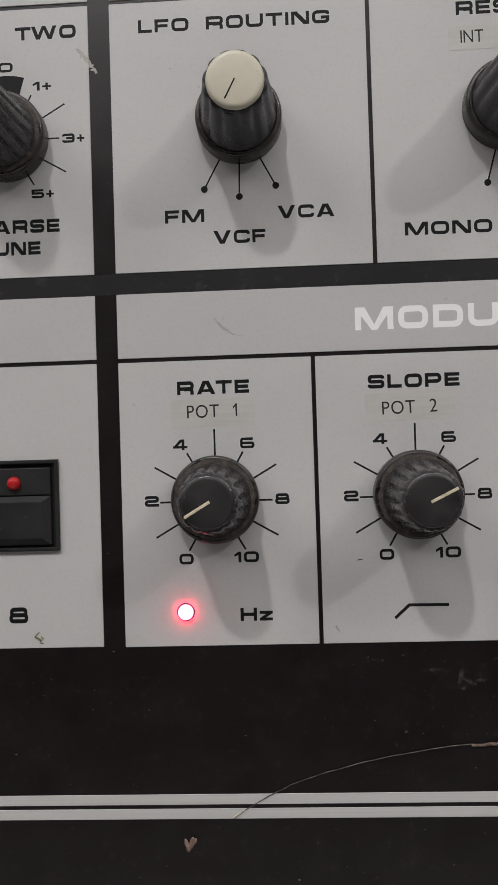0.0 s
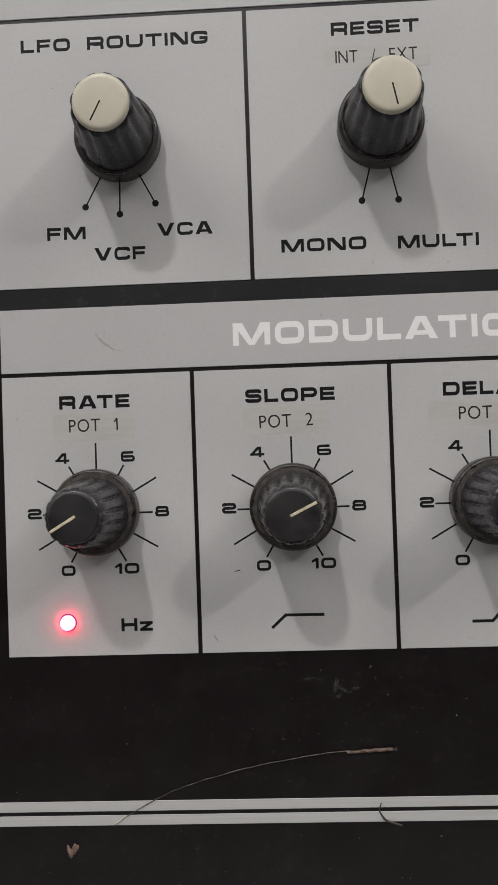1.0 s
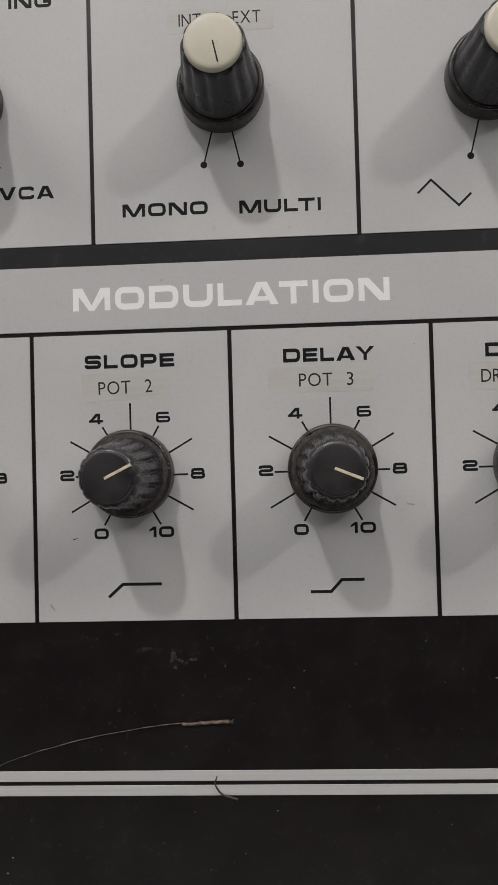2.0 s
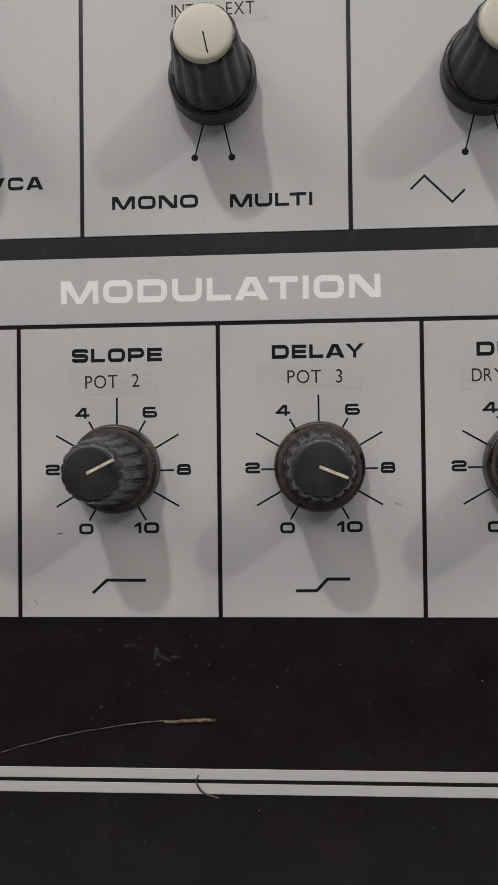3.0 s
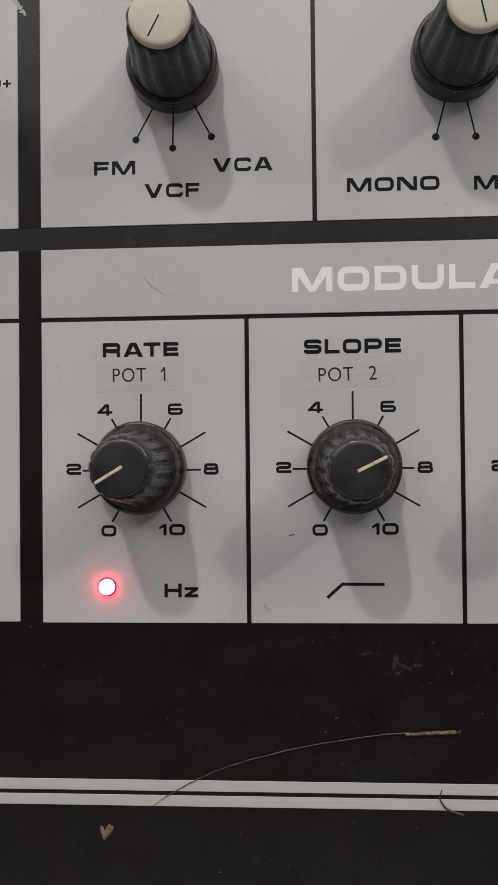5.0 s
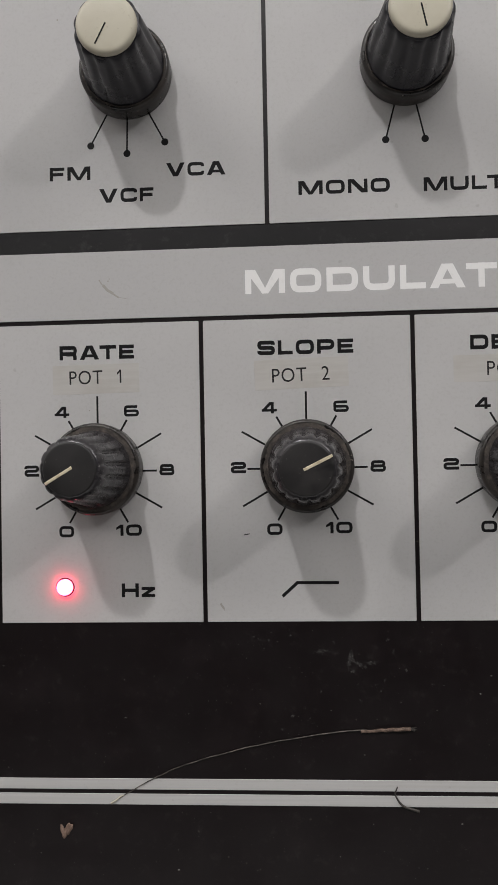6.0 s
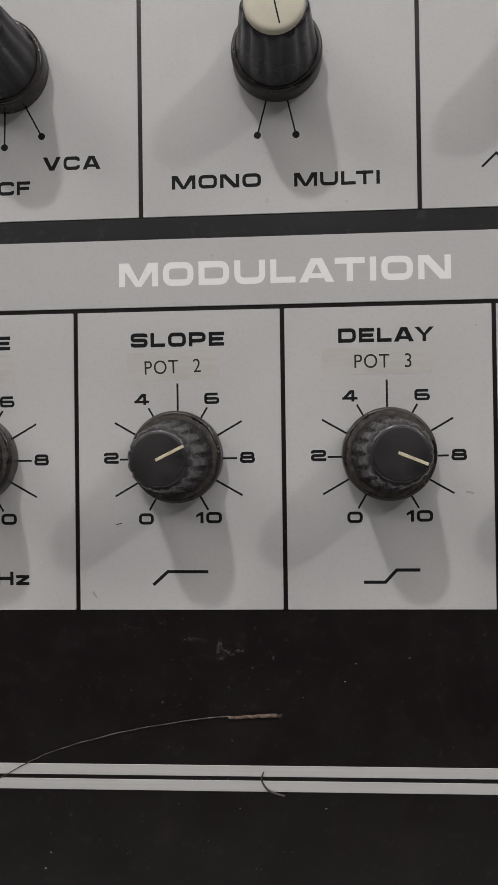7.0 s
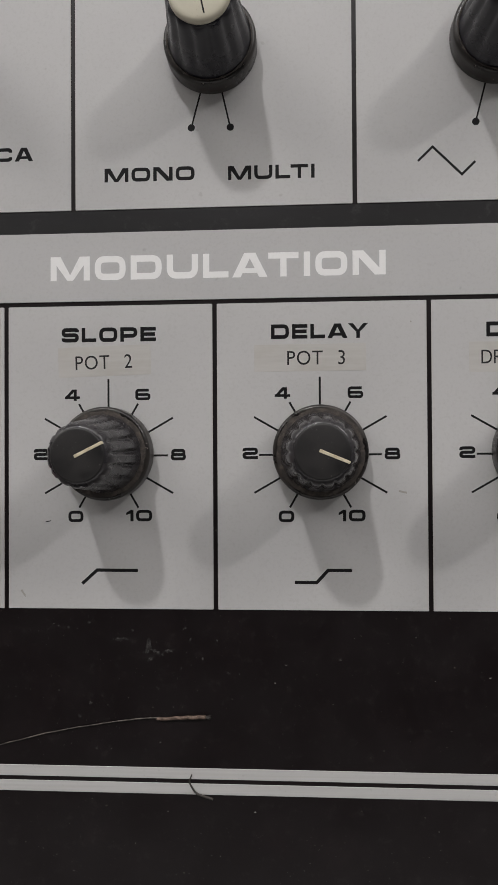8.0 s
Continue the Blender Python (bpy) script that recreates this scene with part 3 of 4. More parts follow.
def position_marks(field, cu, cv, ends):
    """Thin lines from a switch knob to dots at its positions."""
    for u, v in ends:
        d = (Vector((u, v)) - Vector((cu, cv))).normalized()
        bm = stroke(bmesh.new(), [(cu + d.x * 6.5, cv + d.y * 6.5), (u, v)], 0.3, FIELD_W - 0.02, INK_W)
        disc(bm, u, v, 0.66, FIELD_W - 0.02, INK_W + 0.003)
        field.mark("position_mark", bm)


position_marks(routing, -12.7, UPPER_V, ((-19.75, 32.67), (-13.05, 31.0), (-6.02, 32.82)))
position_marks(reset, 37.7, UPPER_V, ((33.95, 31.5), (40.95, 31.4)))
position_marks(wave, 87.7, UPPER_V, ((84.05, 30.95), (91.0, 30.9)))

# the tuning scale
for i, outer in ((-2, 10.3), (-1, 13.3), (0, 10.35), (1, 13.3), (2, 10.0)):
    a = radians(30 * i)
    tune.mark("scale_tick", stroke(bmesh.new(), [(-58 + r * math.cos(a), 44 + r * math.sin(a)) for r in (7.0, outer)], 0.3, FIELD_W - 0.02, INK_W))
bm = bmesh.new()
rows = [[bm.verts.new(((-58 + r * math.cos(radians(a))) * MM, (44 + r * math.sin(radians(a))) * MM, w * MM)) for a in range(73, 108, 2)] for r, w in ((7.0, INK_W), (12.7, INK_W))]
for i in range(len(rows[0]) - 1):
    bm.faces.new((rows[0][i], rows[0][i + 1], rows[1][i + 1], rows[1][i]))
tune.mark("scale_wedge", bm)

# the little diagrams, and a stray fleck of print
slope.mark("print_fleck", stroke(bmesh.new(), ((7.2, -39.0), (8.2, -38.8)), 0.17, FIELD_W - 0.02, INK_W))
slope.mark("ramp_symbol", stroke(bmesh.new(), ((13.9, -50.05), (16.6, -47.62), (24.0, -47.67)), 0.58, FIELD_W - 0.02, INK_W))
delay.mark("delay_symbol", stroke(bmesh.new(), ((51.95, -49.65), (55.8, -49.65), (57.8, -47.5), (62.0, -47.5)), 0.58, FIELD_W - 0.02, INK_W))
wave.mark("triangle_wave_symbol", stroke(bmesh.new(), ((74.0, 24.3), (76.55, 26.75), (81.6, 21.75), (83.9, 24.0)), 0.42, FIELD_W - 0.02, INK_W))


# ---------------------------------------------------------------- knobs
def crust_ring(radius, h, seed):
    """An uneven bead of grime in the corner between skirt and grip."""
    bm = bmesh.new()
    rings, steps = [], 110
    for i in range(steps):
        a = 2 * math.pi * i / steps
        d = Vector((math.cos(a), math.sin(a), 0))
        fat = 0.10 + 0.24 * abs(noise.noise(d * 4 + Vector((seed, 0, 0)))) + 0.1 * noise.noise(d * 17 + Vector((0, seed, 0)))
        fat = max(fat, 0.04)
        rings.append([bm.verts.new((d * (radius + fat * math.cos(k * math.pi / 2.5)) + Vector((0, 0, h + 0.7 * fat * math.sin(k * math.pi / 2.5)))) * MM) for k in range(5)])
    for i in range(steps):
        p, q = rings[i], rings[(i + 1) % steps]
        for k in range(5):
            bm.faces.new((p[k], p[(k + 1) % 5], q[(k + 1) % 5], q[k]))
    return bm


def grime_band(inner, outer, h_in, h_out, seed, steps=120):
    """A ragged sheet of grime on the sloping shoulder of a skirt."""
    bm = bmesh.new()
    rows = []
    for i in range(steps):
        a = 2 * math.pi * i / steps
        d = Vector((math.cos(a), math.sin(a), 0))
        reach = 0.9 + 0.5 * noise.noise(d * 2.3 + Vector((seed, 0, 0))) + 0.3 * noise.noise(d * 13 + Vector((0, seed, 0)))
        reach = min(1.0, max(0.12, reach))
        row = []
        for k in range(5):
            f = reach * k / 4
            lift = 0.05 + 0.10 * math.sin(math.pi * min(1.0, k / 4 + 0.15)) * (0.5 + noise.noise(d * 21 + Vector((0, 0, 3 * k + seed))))
            if k == 4:
                lift = -0.02
            row.append(bm.verts.new((d * (inner + (outer - inner) * f) + Vector((0, 0, h_in + (h_out - h_in) * f + lift))) * MM))
        rows.append(row)
    for i in range(steps):
        p, q = rows[i], rows[(i + 1) % steps]
        for k in range(4):
            bm.faces.new((p[k], p[k + 1], q[k + 1], q[k]))
    return bm


def shoulder_glints(seed):
    """Small pale lumps that imitate glints on the rib ends, where the grip turns in to its top."""
    pick = random.Random(seed)
    bm = bmesh.new()
    for k in range(16):
        for _ in range(pick.choice((0, 0, 1, 1, 2))):
            a = math.radians(22.5 * (k + 0.5) + pick.uniform(-5.0, 5.0))
            f = pick.uniform(0.0, 1.0)
            size = pick.uniform(0.07, 0.19)
            lump = bmesh.ops.create_icosphere(bm, subdivisions=1, radius=MM)["verts"]
            m = pose((5.25 - 0.2 * f) * math.cos(a) * MM, (5.25 - 0.2 * f) * math.sin(a) * MM, (17.0 + 0.58 * f) * MM, 0, 0, math.degrees(a))
            m = m @ Matrix.Diagonal((0.6 * size, pick.uniform(0.8, 2.0) * size, 0.7 * size, 1.0))
            bmesh.ops.transform(bm, matrix=m, verts=lump)
    return bm


def black_knob(label):
    knob = tagged(new("rotary_knob"), label, "knob", "rotary control knobs")
    part("skirt", lathe([(8.2, 0.0), (8.25, 0.25), (8.25, 3.1), (8.18, 3.45), (7.98, 3.7), (7.7, 3.8), (7.45, 3.75), (6.7, 3.92), (6.3, 3.95)], 96), GRIMY, knob, "grimy black skirt", True)
    rows = [(6.85, 3.75, 0.0), (6.82, 4.1, 0.1), (6.72, 4.5, 0.22), (6.5, 5.6, 0.42), (6.18, 8.2, 0.55), (5.87, 11.2, 0.56), (5.6, 14.2, 0.55), (5.43, 16.1, 0.46), (5.28, 17.0, 0.32), (5.05, 17.62, 0.14), (4.72, 18.05, 0.04), (4.3, 18.3, 0.0)]
    part("fluted_grip", lathe(rows, 256, 16, 4.2), PLASTIC, knob, "dusty fluted black grip", True)
    part("grime", grime_band(6.65, 7.75, 3.9, 3.76, 3.0), CRUST, knob, "brown crust of grime", True)
    part("grime", crust_ring(6.78, 3.98, 5.0), CRUST, knob, "brown crust of grime", True)
    # glints of the lamps on the rib ends, built as pale lumps
    part("dabs", shoulder_glints(len(label)), GLINT, knob, "pale lumps imitating glints on the rib ends", True)
    part("top_face", lathe([(4.36, 18.1), (4.34, 18.36), (4.2, 18.48), (3.95, 18.52), (1.0, 18.55), (0.05, 18.55)]), TOP_FACE, knob, "worn flat black top", True)
    part("pointer", box(-0.45 * MM, 4.55 * MM, -0.25 * MM, 0.25 * MM, 17.9 * MM, 18.63 * MM, 0.07 * MM), IVORY, knob, "ivory pointer line")
    return knob


def capped_knob(label):
    knob = tagged(new("selector_knob"), label, "knob", "selector switch knobs")
    part("skirt", lathe([(8.0, 0.0), (8.15, 0.2), (8.15, 3.3), (8.05, 3.7), (7.75, 3.98), (7.4, 4.02), (7.1, 3.95)], 96), GRIMY, knob, "dusty black skirt", True)
    rows = [(7.3, 3.85, 0.0), (7.22, 4.3, 0.15), (7.08, 5.1, 0.4), (6.86, 6.6, 0.5), (6.56, 9.0, 0.54), (6.22, 11.7, 0.54), (5.93, 14.1, 0.5), (5.74, 15.8, 0.44), (5.6, 16.35, 0.34), (5.44, 16.65, 0.24), (5.2, 16.8, 0.0)]
    part("fluted_grip", lathe(rows, 120, 12, 2.2), SMOOTH, knob, "blue-black fluted grip", True)
    part("grime", crust_ring(7.38, 4.0, 9.0), CRUST, knob, "brown crust of grime", True)
    part("cap", lathe([(4.98, 16.2), (5.02, 17.0), (4.96, 17.35), (4.78, 17.64), (4.44, 17.79), (4.0, 17.84), (0.05, 17.86)], 96), CREAM, knob, "cream plastic cap", True)
    part("pointer", box(0.0, 3.8 * MM, -0.13 * MM, 0.13 * MM, 17.74 * MM, 17.9 * MM), INK, knob, "thin dark pointer groove")
    return knob


def seated(u, v, angle, rx=0.0, ry=0.0):
    """A knob's place on the panel; rx and ry are its small lean on its shaft."""
    return pose(u * MM, v * MM, FIELD_W * MM, rx, ry, 0) @ pose(0, 0, 0, 0, 0, angle)


first = black_knob("grimy black fluted knob with ivory pointer at low setting")
first.matrix_basis = seated(-19.2, KNOB_V, 210.8, -1.0, 0.5)
for u, angle, rx, ry, label in ((18.75, 26.2, 0.8, -1.25, "worn black fluted knob with ivory pointer set past seven"), (56.55, -22.2, -0.3, -0.5, "dusty black fluted knob with ivory pointer set past eight"), (94.4, 140, 0, 0, "black fluted knob on the depth scale")):
    tagged(copy_thing(first, seated(u, KNOB_V, angle, rx, ry)), label)
tagged(copy_thing(first, seated(-58, 44, 100)), "black fluted knob on the coarse tuning scale")
second = capped_knob("black fluted selector knob with cream cap set to FM")
second.matrix_basis = seated(-12.7, UPPER_V - 0.15, 242, 1.0, 1.0)
for u, angle, label in ((37.7, -77.8, "black fluted selector knob with cream cap set to multi"), (87.7, 256, "black fluted selector knob with cream cap beside wave symbol")):
    tagged(copy_thing(second, seated(u, UPPER_V, angle)), label)

# ---------------------------------------------------------------- the rate lamp
led = tagged(new("indicator_led"), "lit red indicator lamp in dark ring", "led")
led.location = (-25.6 * MM, -48.08 * MM, FIELD_W * MM)
part("bezel", lathe([(1.72, -0.1), (1.72, 0.03), (1.65, 0.06), (1.55, 0.04), (1.5, 0.0)], 40), DARK_HOLE, led, "dark ring", True)
part("lens", lathe([(1.45, -0.1), (1.45, 0.5), (1.36, 0.85), (1.12, 1.15), (0.75, 1.36), (0.35, 1.46), (0.03, 1.48)], 40), LED_LIT, led, "glowing red lens", True)

# ---------------------------------------------------------------- the push switch
switch = tagged(new("push_switch"), "square black push switch with unlit red lamp", "switch")
switch.location = (-58.2 * MM, -27.0 * MM, FIELD_W * MM)
bm = bmesh.new()
HALF = 8.75
rings = []
for x, h in ((HALF, 0.0), (HALF, 0.7), (HALF - 0.15, 0.85), (HALF - 0.6, 0.85), (HALF - 0.72, 0.7), (HALF - 0.72, 0.02)):
    rings.append([bm.verts.new((sx * x * MM, sy * x * MM, h * MM)) for sx, sy in ((1, 1), (-1, 1), (-1, -1), (1, -1))])
for a, c in zip(rings, rings[1:]):
    for i in range(4):
        bm.faces.new((a[i], a[(i + 1) % 4], c[(i + 1) % 4], c[i]))
bm.faces.new(rings[-1])
part("switch_frame", bm, KEY_PLASTIC, switch, "square black plastic frame")
part("lamp_plate", box(-7.5 * MM, 7.3 * MM, 2.0 * MM, 7.2 * MM, 0.03 * MM, 0.75 * MM, 0.15 * MM), KEY_PLASTIC, switch, "scratched black plate")
bm = bmesh.new()
rings = []
for x0, x1, y0, y1, h in ((-7.5, 7.3, -7.5, 1.8, 0.03), (-7.5, 7.3, -7.5, 1.8, 0.9), (-7.3, 7.15, -7.3, 1.65, 1.05), (-6.1, 5.9, -6.2, 0.75, 1.9), (-5.9, 5.7, -6.0, 0.55, 1.92)):
    rings.append([bm.verts.new((x * MM, y * MM, h * MM)) for x, y in ((x1, y1), (x0, y1), (x0, y0), (x1, y0))])
for a, c in zip(rings, rings[1:]):
    for i in range(4):
        bm.faces.new((a[i], a[(i + 1) % 4], c[(i + 1) % 4], c[i]))
bm.faces.new(rings[-1])
part("key", bm, KEY_PLASTIC, switch, "bevelled black key")
bm = lathe([(1.3, 0.5), (1.3, 1.1), (1.2, 1.45), (0.95, 1.8), (0.55, 2.0), (0.03, 2.05)], 36)
bm.transform(pose(0.25 * MM, 4.35 * MM, 0))
part("lens", bm, LED_RED, switch, "unlit red lamp", True)

# ---------------------------------------------------------------- label tapes
def tape_label(text, u0, u1, v0, v1, turn, left, right, base, height, label):
    ob = thing("tape_label", plate(u0, u1, v0, v1, 0.0, 0.026, 0.1), TAPE, label, "label", "label tapes")
    centre = Vector(((u0 + u1) / 2 * MM, (v0 + v1) / 2 * MM, 0))
    ob.data.transform(Matrix.Translation(-centre))
    ob.matrix_basis = Matrix.Translation(centre + Vector((0, 0, (FIELD_W + 0.002) * MM))) @ pose(0, 0, 0, 0, 0, turn)
    words = print_part("lettering", text, left - centre.x / MM, right - centre.x / MM, base - centre.y / MM, height, 0.036, TAPE_INK, ob, False)
    return ob, words


tape_label("POT 1", -27.4, -11.4, -12.95, -7.6, 0.8, -24.3, -14.7, -11.15, 2.45, "clear label tape lettered POT 1")
tape_label("POT 2", 9.6, 26.45, -12.85, -7.45, 1.6, 12.75, 23.05, -11.55, 2.45, "clear label tape lettered POT 2, slightly tilted")
tape_label("POT 3", 45.0, 64.7, -12.4, -7.6, 0.1, 50.85, 61.0, -11.25, 2.45, "clear label tape lettered POT 3")
tape_label("INT / EXT", 27.6, 48.0, 57.0, 61.7, 0.3, 29.8, 45.5, 58.35, 2.4, "clear label tape lettered INT / EXT")
dry, _ = tape_label("DRY", 82.5, 106.5, -12.9, -7.6, 0.0, 84.6, 90.4, -11.45, 2.4, "clear label tape with narrow lettering")

# ---------------------------------------------------------------- hairs, crumbs and dust
def strand(points, r0, r1, height, steps=40):
    """Points of a smooth curve through plan points, with a radius that runs from r0 to r1; in metres."""
    pts = [Vector((u * MM, v * MM, height * MM)) for u, v in points]
    out = []
    for i in range(steps + 1):
        s = i / steps * (len(pts) - 1)
        k = min(int(s), len(pts) - 2)
        f = s - k
        a, b0, c0, d = pts[max(k - 1, 0)], pts[k], pts[k + 1], pts[min(k + 2, len(pts) - 1)]
        p = 0.5 * (2 * b0 + (c0 - a) * f + (2 * a - 5 * b0 + 4 * c0 - d) * f * f + (3 * b0 - a - 3 * c0 + d) * f ** 3)
        p += Vector((noise.noise(p * 900) * 0.00012, noise.noise(p * 900 + Vector((7, 0, 0))) * 0.00012, 0))
        out.append(p)
    radii = [(r0 + (r1 - r0) * i / steps) * MM for i in range(steps + 1)]
    return out, radii


bristle = tagged(new("loose_bristle"), "long thin brown bristle lying across black panel", "hair")
pts, radii = strand(((-17.4, -86.8), (-11.0, -83.1), (-4.0, -80.0), (9.0, -76.5), (23.4, -74.1), (30.0, -73.75)), 0.08, 0.13, 0.2)
part("shaft", tube(pts, radii), BRISTLE, bristle, "", True)
spine = pts
pts, radii = strand(((27.3, -74.0), (31.5, -73.72), (36.0, -73.5)), 0.26, 0.38, 0.3, 40)
part("root", tube(pts, radii), BRISTLE_TIP, bristle, "orange-brown thick root", True)
for k in range(7):
    pts, radii = strand(((35.9, -73.6 + 0.03 * k), (36.4 + 0.08 * (k % 3), -73.75 + 0.08 * k), (36.8 + 0.12 * (k % 4), -73.95 + 0.14 * k)), 0.06, 0.03, 0.3, 6)
    part("frayed_end", tube(pts, radii), BRISTLE, bristle, "", True)
pts, radii = strand(((-17.7, -87.0), (-16.9, -86.4), (-15.4, -85.5)), 0.2, 0.1, 0.24, 12)
part("tip", tube(pts, radii), GLUE, bristle, "pale splayed tip", True)
pts, radii = strand(((33.55, -83.6), (33.15, -85.1), (34.4, -86.9), (37.3, -88.0)), 0.09, 0.26, 0.22, 24)
thing("short_hair", tube(pts, radii), DARK_HAIR, "short dark curled hair lying over pale stripes", "hair", smooth=True)


def flake(u, v, w, size, seed, mat, name, label, lobes=3):
    """A crumpled scrap of a few thin lobes."""
    rnd = random.Random(seed)
    bm = bmesh.new()
    for _ in range(lobes):
        a, r = rnd.uniform(0, 360), size * rnd.uniform(0.35, 0.6)
        m = pose((u + rnd.uniform(-0.35, 0.35) * size) * MM, (v + rnd.uniform(-0.25, 0.25) * size) * MM, (w + 0.14) * MM, rnd.uniform(-14, 14), rnd.uniform(-14, 14), a)
        bmesh.ops.create_icosphere(bm, subdivisions=2, radius=r * MM, matrix=m @ Matrix.Diagonal((1, rnd.uniform(0.3, 0.55), 0.16, 1)))
    for p in bm.verts:
        p.co += Vector((noise.noise(p.co * 2500), noise.noise(p.co * 2500 + Vector((3, 0, 0))), 0.3 * noise.noise(p.co * 2500 + Vector((0, 5, 0))))) * 0.00025
    return thing(name, bm, mat, label, "debris", smooth=True)


flake(-26.2, -92.1, 0.0, 2.35, 4, FLAKE, "paper_flake", "small pale brown flake lying on black panel", 4)
bm = bmesh.new()
for pts, wide, top in ((((-54.9, -52.2), (-54.3, -52.5), (-53.6, -53.1)), 0.34, 0.16), (((-54.9, -52.2), (-54.4, -51.8), (-54.0, -51.4)), 0.26, 0.12), (((-53.7, -52.2), (-53.2, -52.7)), 0.3, 0.2), (((-53.9, -53.4), (-53.2, -53.6)), 0.2, 0.1)):
    stroke(bm, pts, wide, FIELD_W - 0.01, FIELD_W + top)
for p in bm.verts:
    p.co += Vector((noise.noise(p.co * 3000), noise.noise(p.co * 3000 + Vector((4, 0, 0))), 0)) * 0.00015
thing("glue_crumb", bm, CRUMB, "tiny dried olive-brown crumb on grey field", "debris")
bm = bmesh.new()
slick = random.Random(5)
for _ in range(26):
    f = slick.random()
    u, v = -43.4 + 3.2 * f + slick.gauss(0, 0.25), 60.9 - 4.2 * f + slick.gauss(0, 0.3)
    m = pose(u * MM, v * MM, (FIELD_W if u < LEFT_BLOCK else 0.0) * MM, 0, 0, -52 + slick.gauss(0, 18))
    bmesh.ops.create_icosphere(bm, subdivisions=2, radius=slick.uniform(0.25, 0.8) * MM, matrix=m @ Matrix.Diagonal((1, slick.uniform(0.2, 0.45), 0.03, 1)))
thing("glue_smear", bm, SMEAR, "faint smear of dried yellowish glue beside panel gap", "debris", smooth=True)

bm = bmesh.new()
for pts, wide in ((((-18.6, 7.9), (-18.2, 7.2), (-17.8, 6.8)), 0.22), (((-17.9, 6.9), (-17.0, 5.9), (-16.0, 5.3)), 0.5), (((-16.2, 5.4), (-15.4, 4.8), (-14.9, 4.5)), 0.3), (((-15.0, 4.6), (-13.2, 4.2)), 0.08), (((-16.8, 8.0), (-16.6, 8.0)), 0.2), (((70.2, -33.6), (71.6, -33.9)), 0.35), (((2.75, -51.2), (3.0, -51.7), (3.4, -52.2)), 0.34), (((3.1, -51.6), (3.5, -52.5)), 0.16)):
    stroke(bm, pts, wide, FIELD_W - 0.02, INK_W + 0.01 * wide)
for u, v, r in ((-25.7, 56.4, 0.17), (-20.7, -16.0, 0.12), (72.5, -3.9, 0.16), (-16.9, 7.6, 0.15)):
    disc(bm, u, v, r, FIELD_W - 0.02, INK_W + 0.004, 7)
tagged(thing("scuff_marks", bm, SCRATCH, "faint dark scuffs on the grey paint", "scuff"), kind="stuff")

rnd = random.Random(11)
verts, faces = [], []


def speck(u, v, w, r):
    n, turn, k0 = rnd.choice((4, 5, 6)), rnd.uniform(0, 6.28), len(verts)
    sx = rnd.uniform(0.5, 1.8)
    for k in range(n):
        a = turn + 2 * math.pi * k / n
        q = r * rnd.uniform(0.6, 1.1)
        verts.append(((u + sx * q * math.cos(a)) * MM, (v + q * math.sin(a)) * MM, w * MM))
    verts.append((u * MM, v * MM, (w + 0.5 * r) * MM))
    faces.extend((k0 + k, k0 + (k + 1) % n, k0 + n) for k in range(n))


for _ in range(380):
    speck(rnd.uniform(-75, 125), rnd.uniform(-108, -55), 0.004, rnd.uniform(0.025, 0.06))
for _ in range(200):
    speck(rnd.uniform(-75, 125), rnd.gauss(-102, 3.5), 0.004, rnd.uniform(0.03, 0.07))
for _ in range(180):
    speck(rnd.uniform(-75, 125), rnd.uniform(-108, -55), 0.004, rnd.choice((0.06, 0.08, 0.1, 0.13, 0.18)))
for cu, cv, spread, count in ((8.0, -58.3, 2.5, 14), (17.0, -73.5, 2.0, 30), (17.5, -77.5, 1.5, 10), (34.0, -95.0, 5.0, 34), (55.0, -99.0, 5.0, 30), (10.0, -97.0, 4.0, 16), (-30.0, 15.1, 9.0, 26), (0.0, 15.1, 14.0, 40), (45.0, 15.1, 12.0, 16), (-39.4, -20.0, 1.1, 10), (-39.4, -35.0, 1.2, 10), (-39.4, 30.0, 1.2, 10)):
    for _ in range(count):
        u, v = rnd.gauss(cu, spread), rnd.gauss(cv, spread)
        if cv > 10 and cv < 20:
            v = rnd.uniform(13.4, 16.9)
        if cu == -39.4:
            u, v = rnd.uniform(-41.2, -37.7), rnd.gauss(cv, 9)
        speck(u, v, 0.004, rnd.choice((0.04, 0.05, 0.06, 0.1)))
me = bpy.data.meshes.new("dust_specks")
me.from_pydata(verts, [], faces)
me.materials.append(DUST)
tagged(new("dust_specks", me), "scattered pale dust specks on black paint", "dust", kind="stuff")

# a fluffy smear of lint, fuzz caught along the bristle, and stray fibres
verts, faces = [], []


def fibre(u, v, a, long, thin, bend):
    """A short flat curved fibre lying on the paint."""
    k0 = len(verts)
    for f in (0, 0.5, 1):
        x, y = u + long * f * math.cos(a) - bend * f * math.sin(a), v + long * f * math.sin(a) + bend * math.sin(f * 3.1)
        verts.append(((x + thin * math.sin(a)) * MM, (y - thin * math.cos(a)) * MM, 0.012 * MM))
        verts.append(((x - thin * math.sin(a)) * MM, (y + thin * math.cos(a)) * MM, 0.010 * MM))
    faces.extend(((k0, k0 + 1, k0 + 3, k0 + 2), (k0 + 2, k0 + 3, k0 + 5, k0 + 4)))


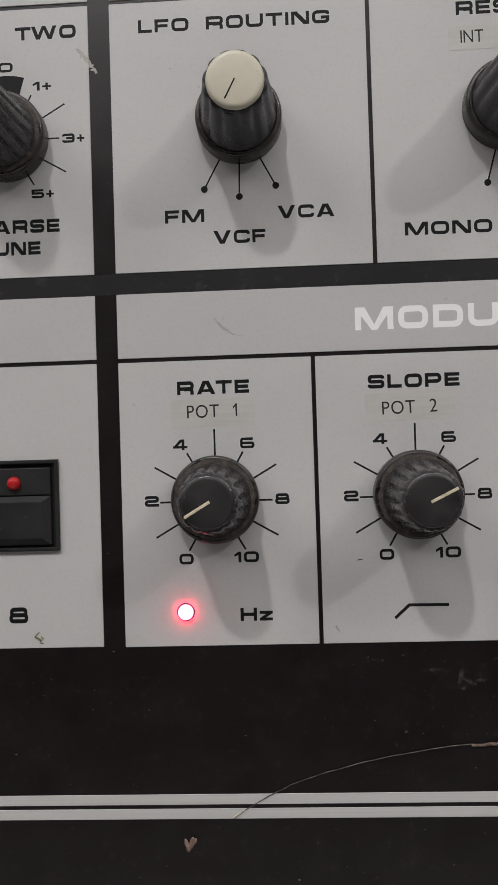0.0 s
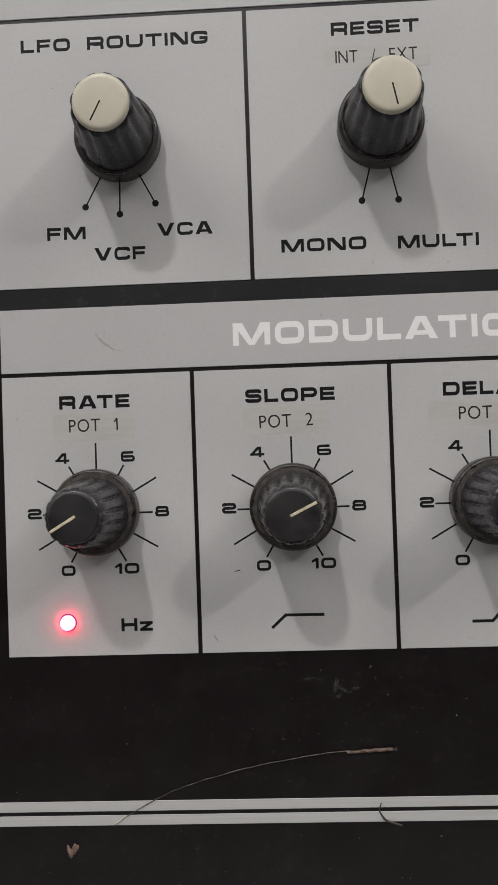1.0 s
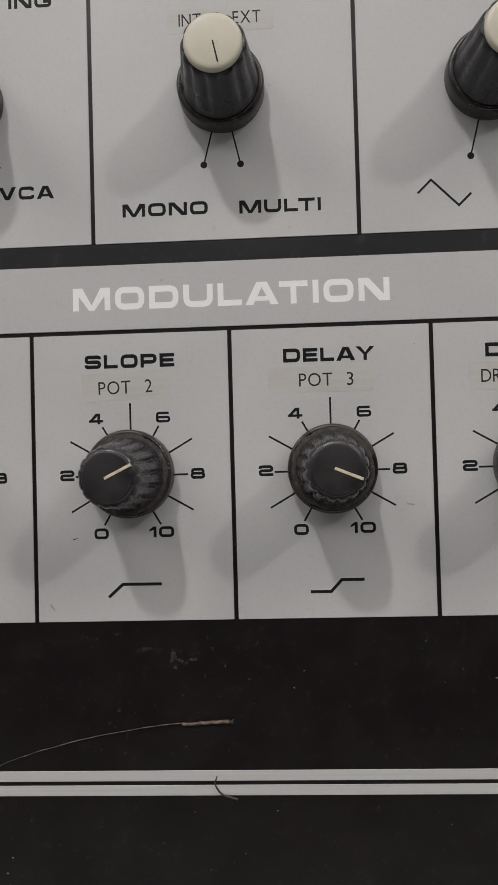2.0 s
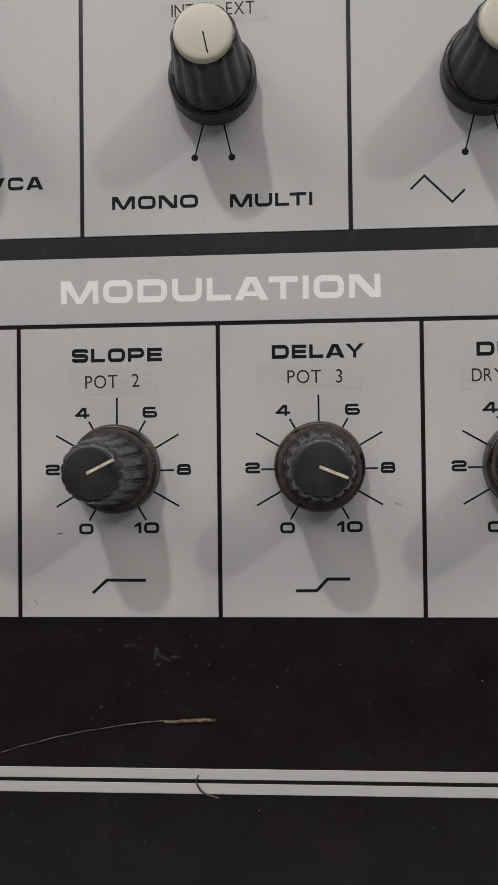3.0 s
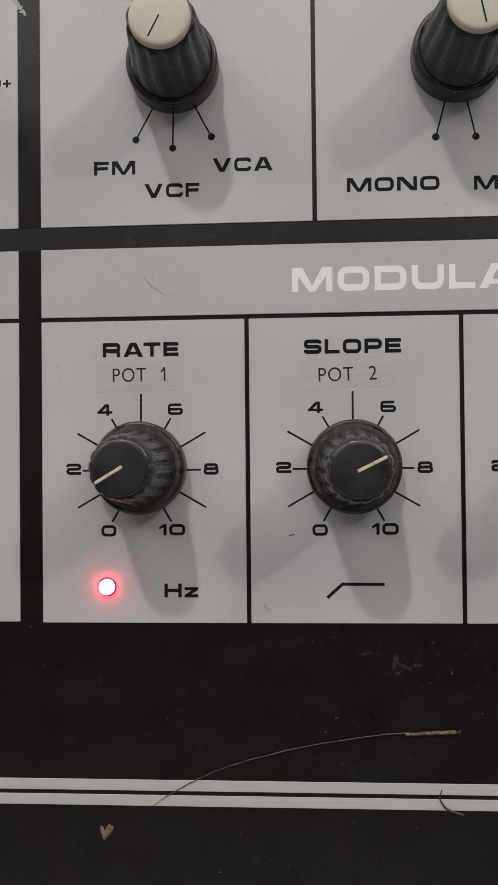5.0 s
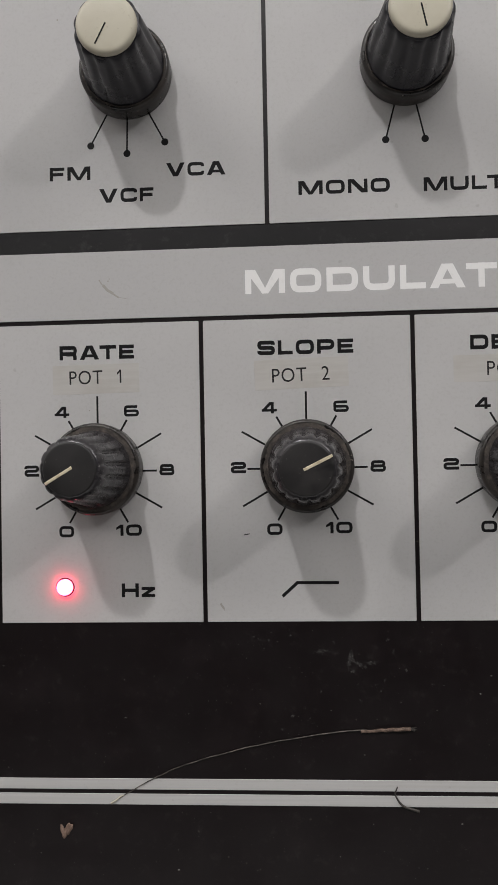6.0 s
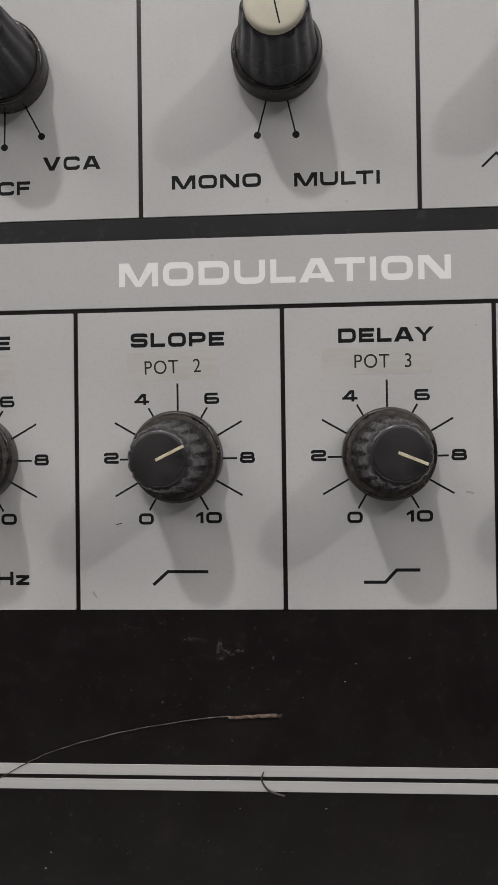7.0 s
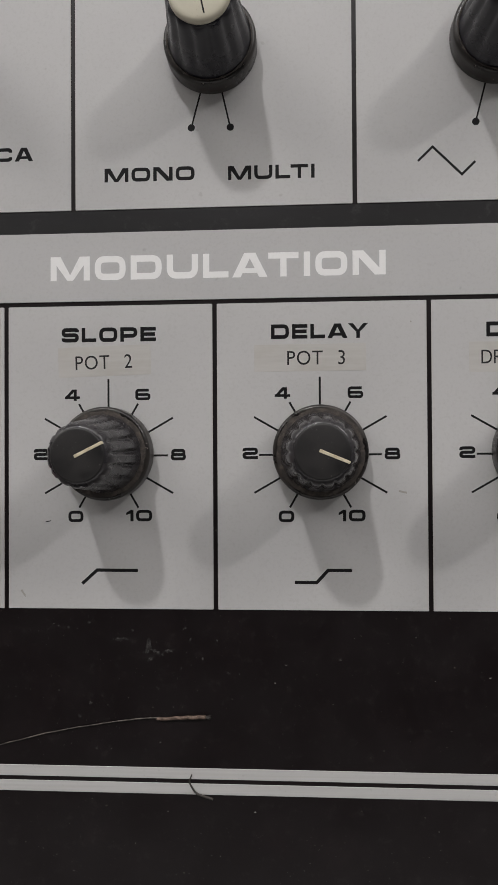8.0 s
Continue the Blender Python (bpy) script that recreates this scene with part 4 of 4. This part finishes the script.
for cu, cv, slant, reach, count in ((25.7, -61.2, 1.3, 0.6, 90), (26.9, -61.9, -0.5, 0.7, 60), (29.2, -61.9, 0.2, 0.45, 34), (26.0, -63.4, 0.2, 0.35, 20), (20.5, -60.0, 0.1, 1.0, 36)):
    for _ in range(count):
        f = rnd.gauss(0, reach)
        fibre(cu + f * math.cos(slant) + rnd.gauss(0, 0.16), cv + f * math.sin(slant) + rnd.gauss(0, 0.16), slant + rnd.gauss(0, 0.5), rnd.uniform(0.12, 0.45), rnd.uniform(0.025, 0.06), rnd.uniform(-0.1, 0.1))
for p in spine[8::1] * 4:
    fibre(p.x / MM + rnd.gauss(0, 0.5), p.y / MM + rnd.gauss(0, 0.28), rnd.uniform(0, 3.1), rnd.uniform(0.15, 0.6), rnd.uniform(0.015, 0.04), rnd.uniform(-0.2, 0.2))
for _ in range(70):
    fibre(rnd.uniform(-70, 120), rnd.uniform(-106, -56), rnd.uniform(0, 3.1), rnd.uniform(0.2, 0.8), rnd.uniform(0.015, 0.035), rnd.uniform(-0.3, 0.3))
for cu, cv in ((-22, -66), (2, -70), (8, -58.4), (30, -66), (42, -60), (52, -72), (70, -64), (-6, -62), (20, -97), (46, -95)):
    for _ in range(12):
        fibre(rnd.gauss(cu, 1.2), rnd.gauss(cv, 0.8), rnd.uniform(0, 3.1), rnd.uniform(0.1, 0.4), rnd.uniform(0.02, 0.05), rnd.uniform(-0.1, 0.1))
for u, v, r in ((11.3, -58.0, 0.30), (9.7, -57.8, 0.24), (15.0, -57.0, 0.26), (22.9, -58.5, 0.24), (32.4, -58.0, 0.24), (33.4, -60.0, 0.30), (38.0, -60.2, 0.34), (35.5, -63.3, 0.28), (40.1, -65.8, 0.28), (31.7, -65.1, 0.24), (27.5, -68.8, 0.24), (20.4, -67.2, 0.26), (15.2, -71.5, 0.34), (13.4, -73.8, 0.34), (16.3, -79.5, 0.28), (25.2, -79.5, 0.28)):
    for _ in range(9):
        fibre(rnd.gauss(u, 0.4 * r), rnd.gauss(v, 0.4 * r), rnd.uniform(0, 3.1), rnd.uniform(0.4, 1.1) * r, rnd.uniform(0.03, 0.07), rnd.uniform(-0.1, 0.1))
me = bpy.data.meshes.new("lint")
me.from_pydata(verts, [], faces)
me.materials.append(LINT)
tagged(new("lint", me), "thin grey smears of lint on black paint", "lint", kind="stuff")
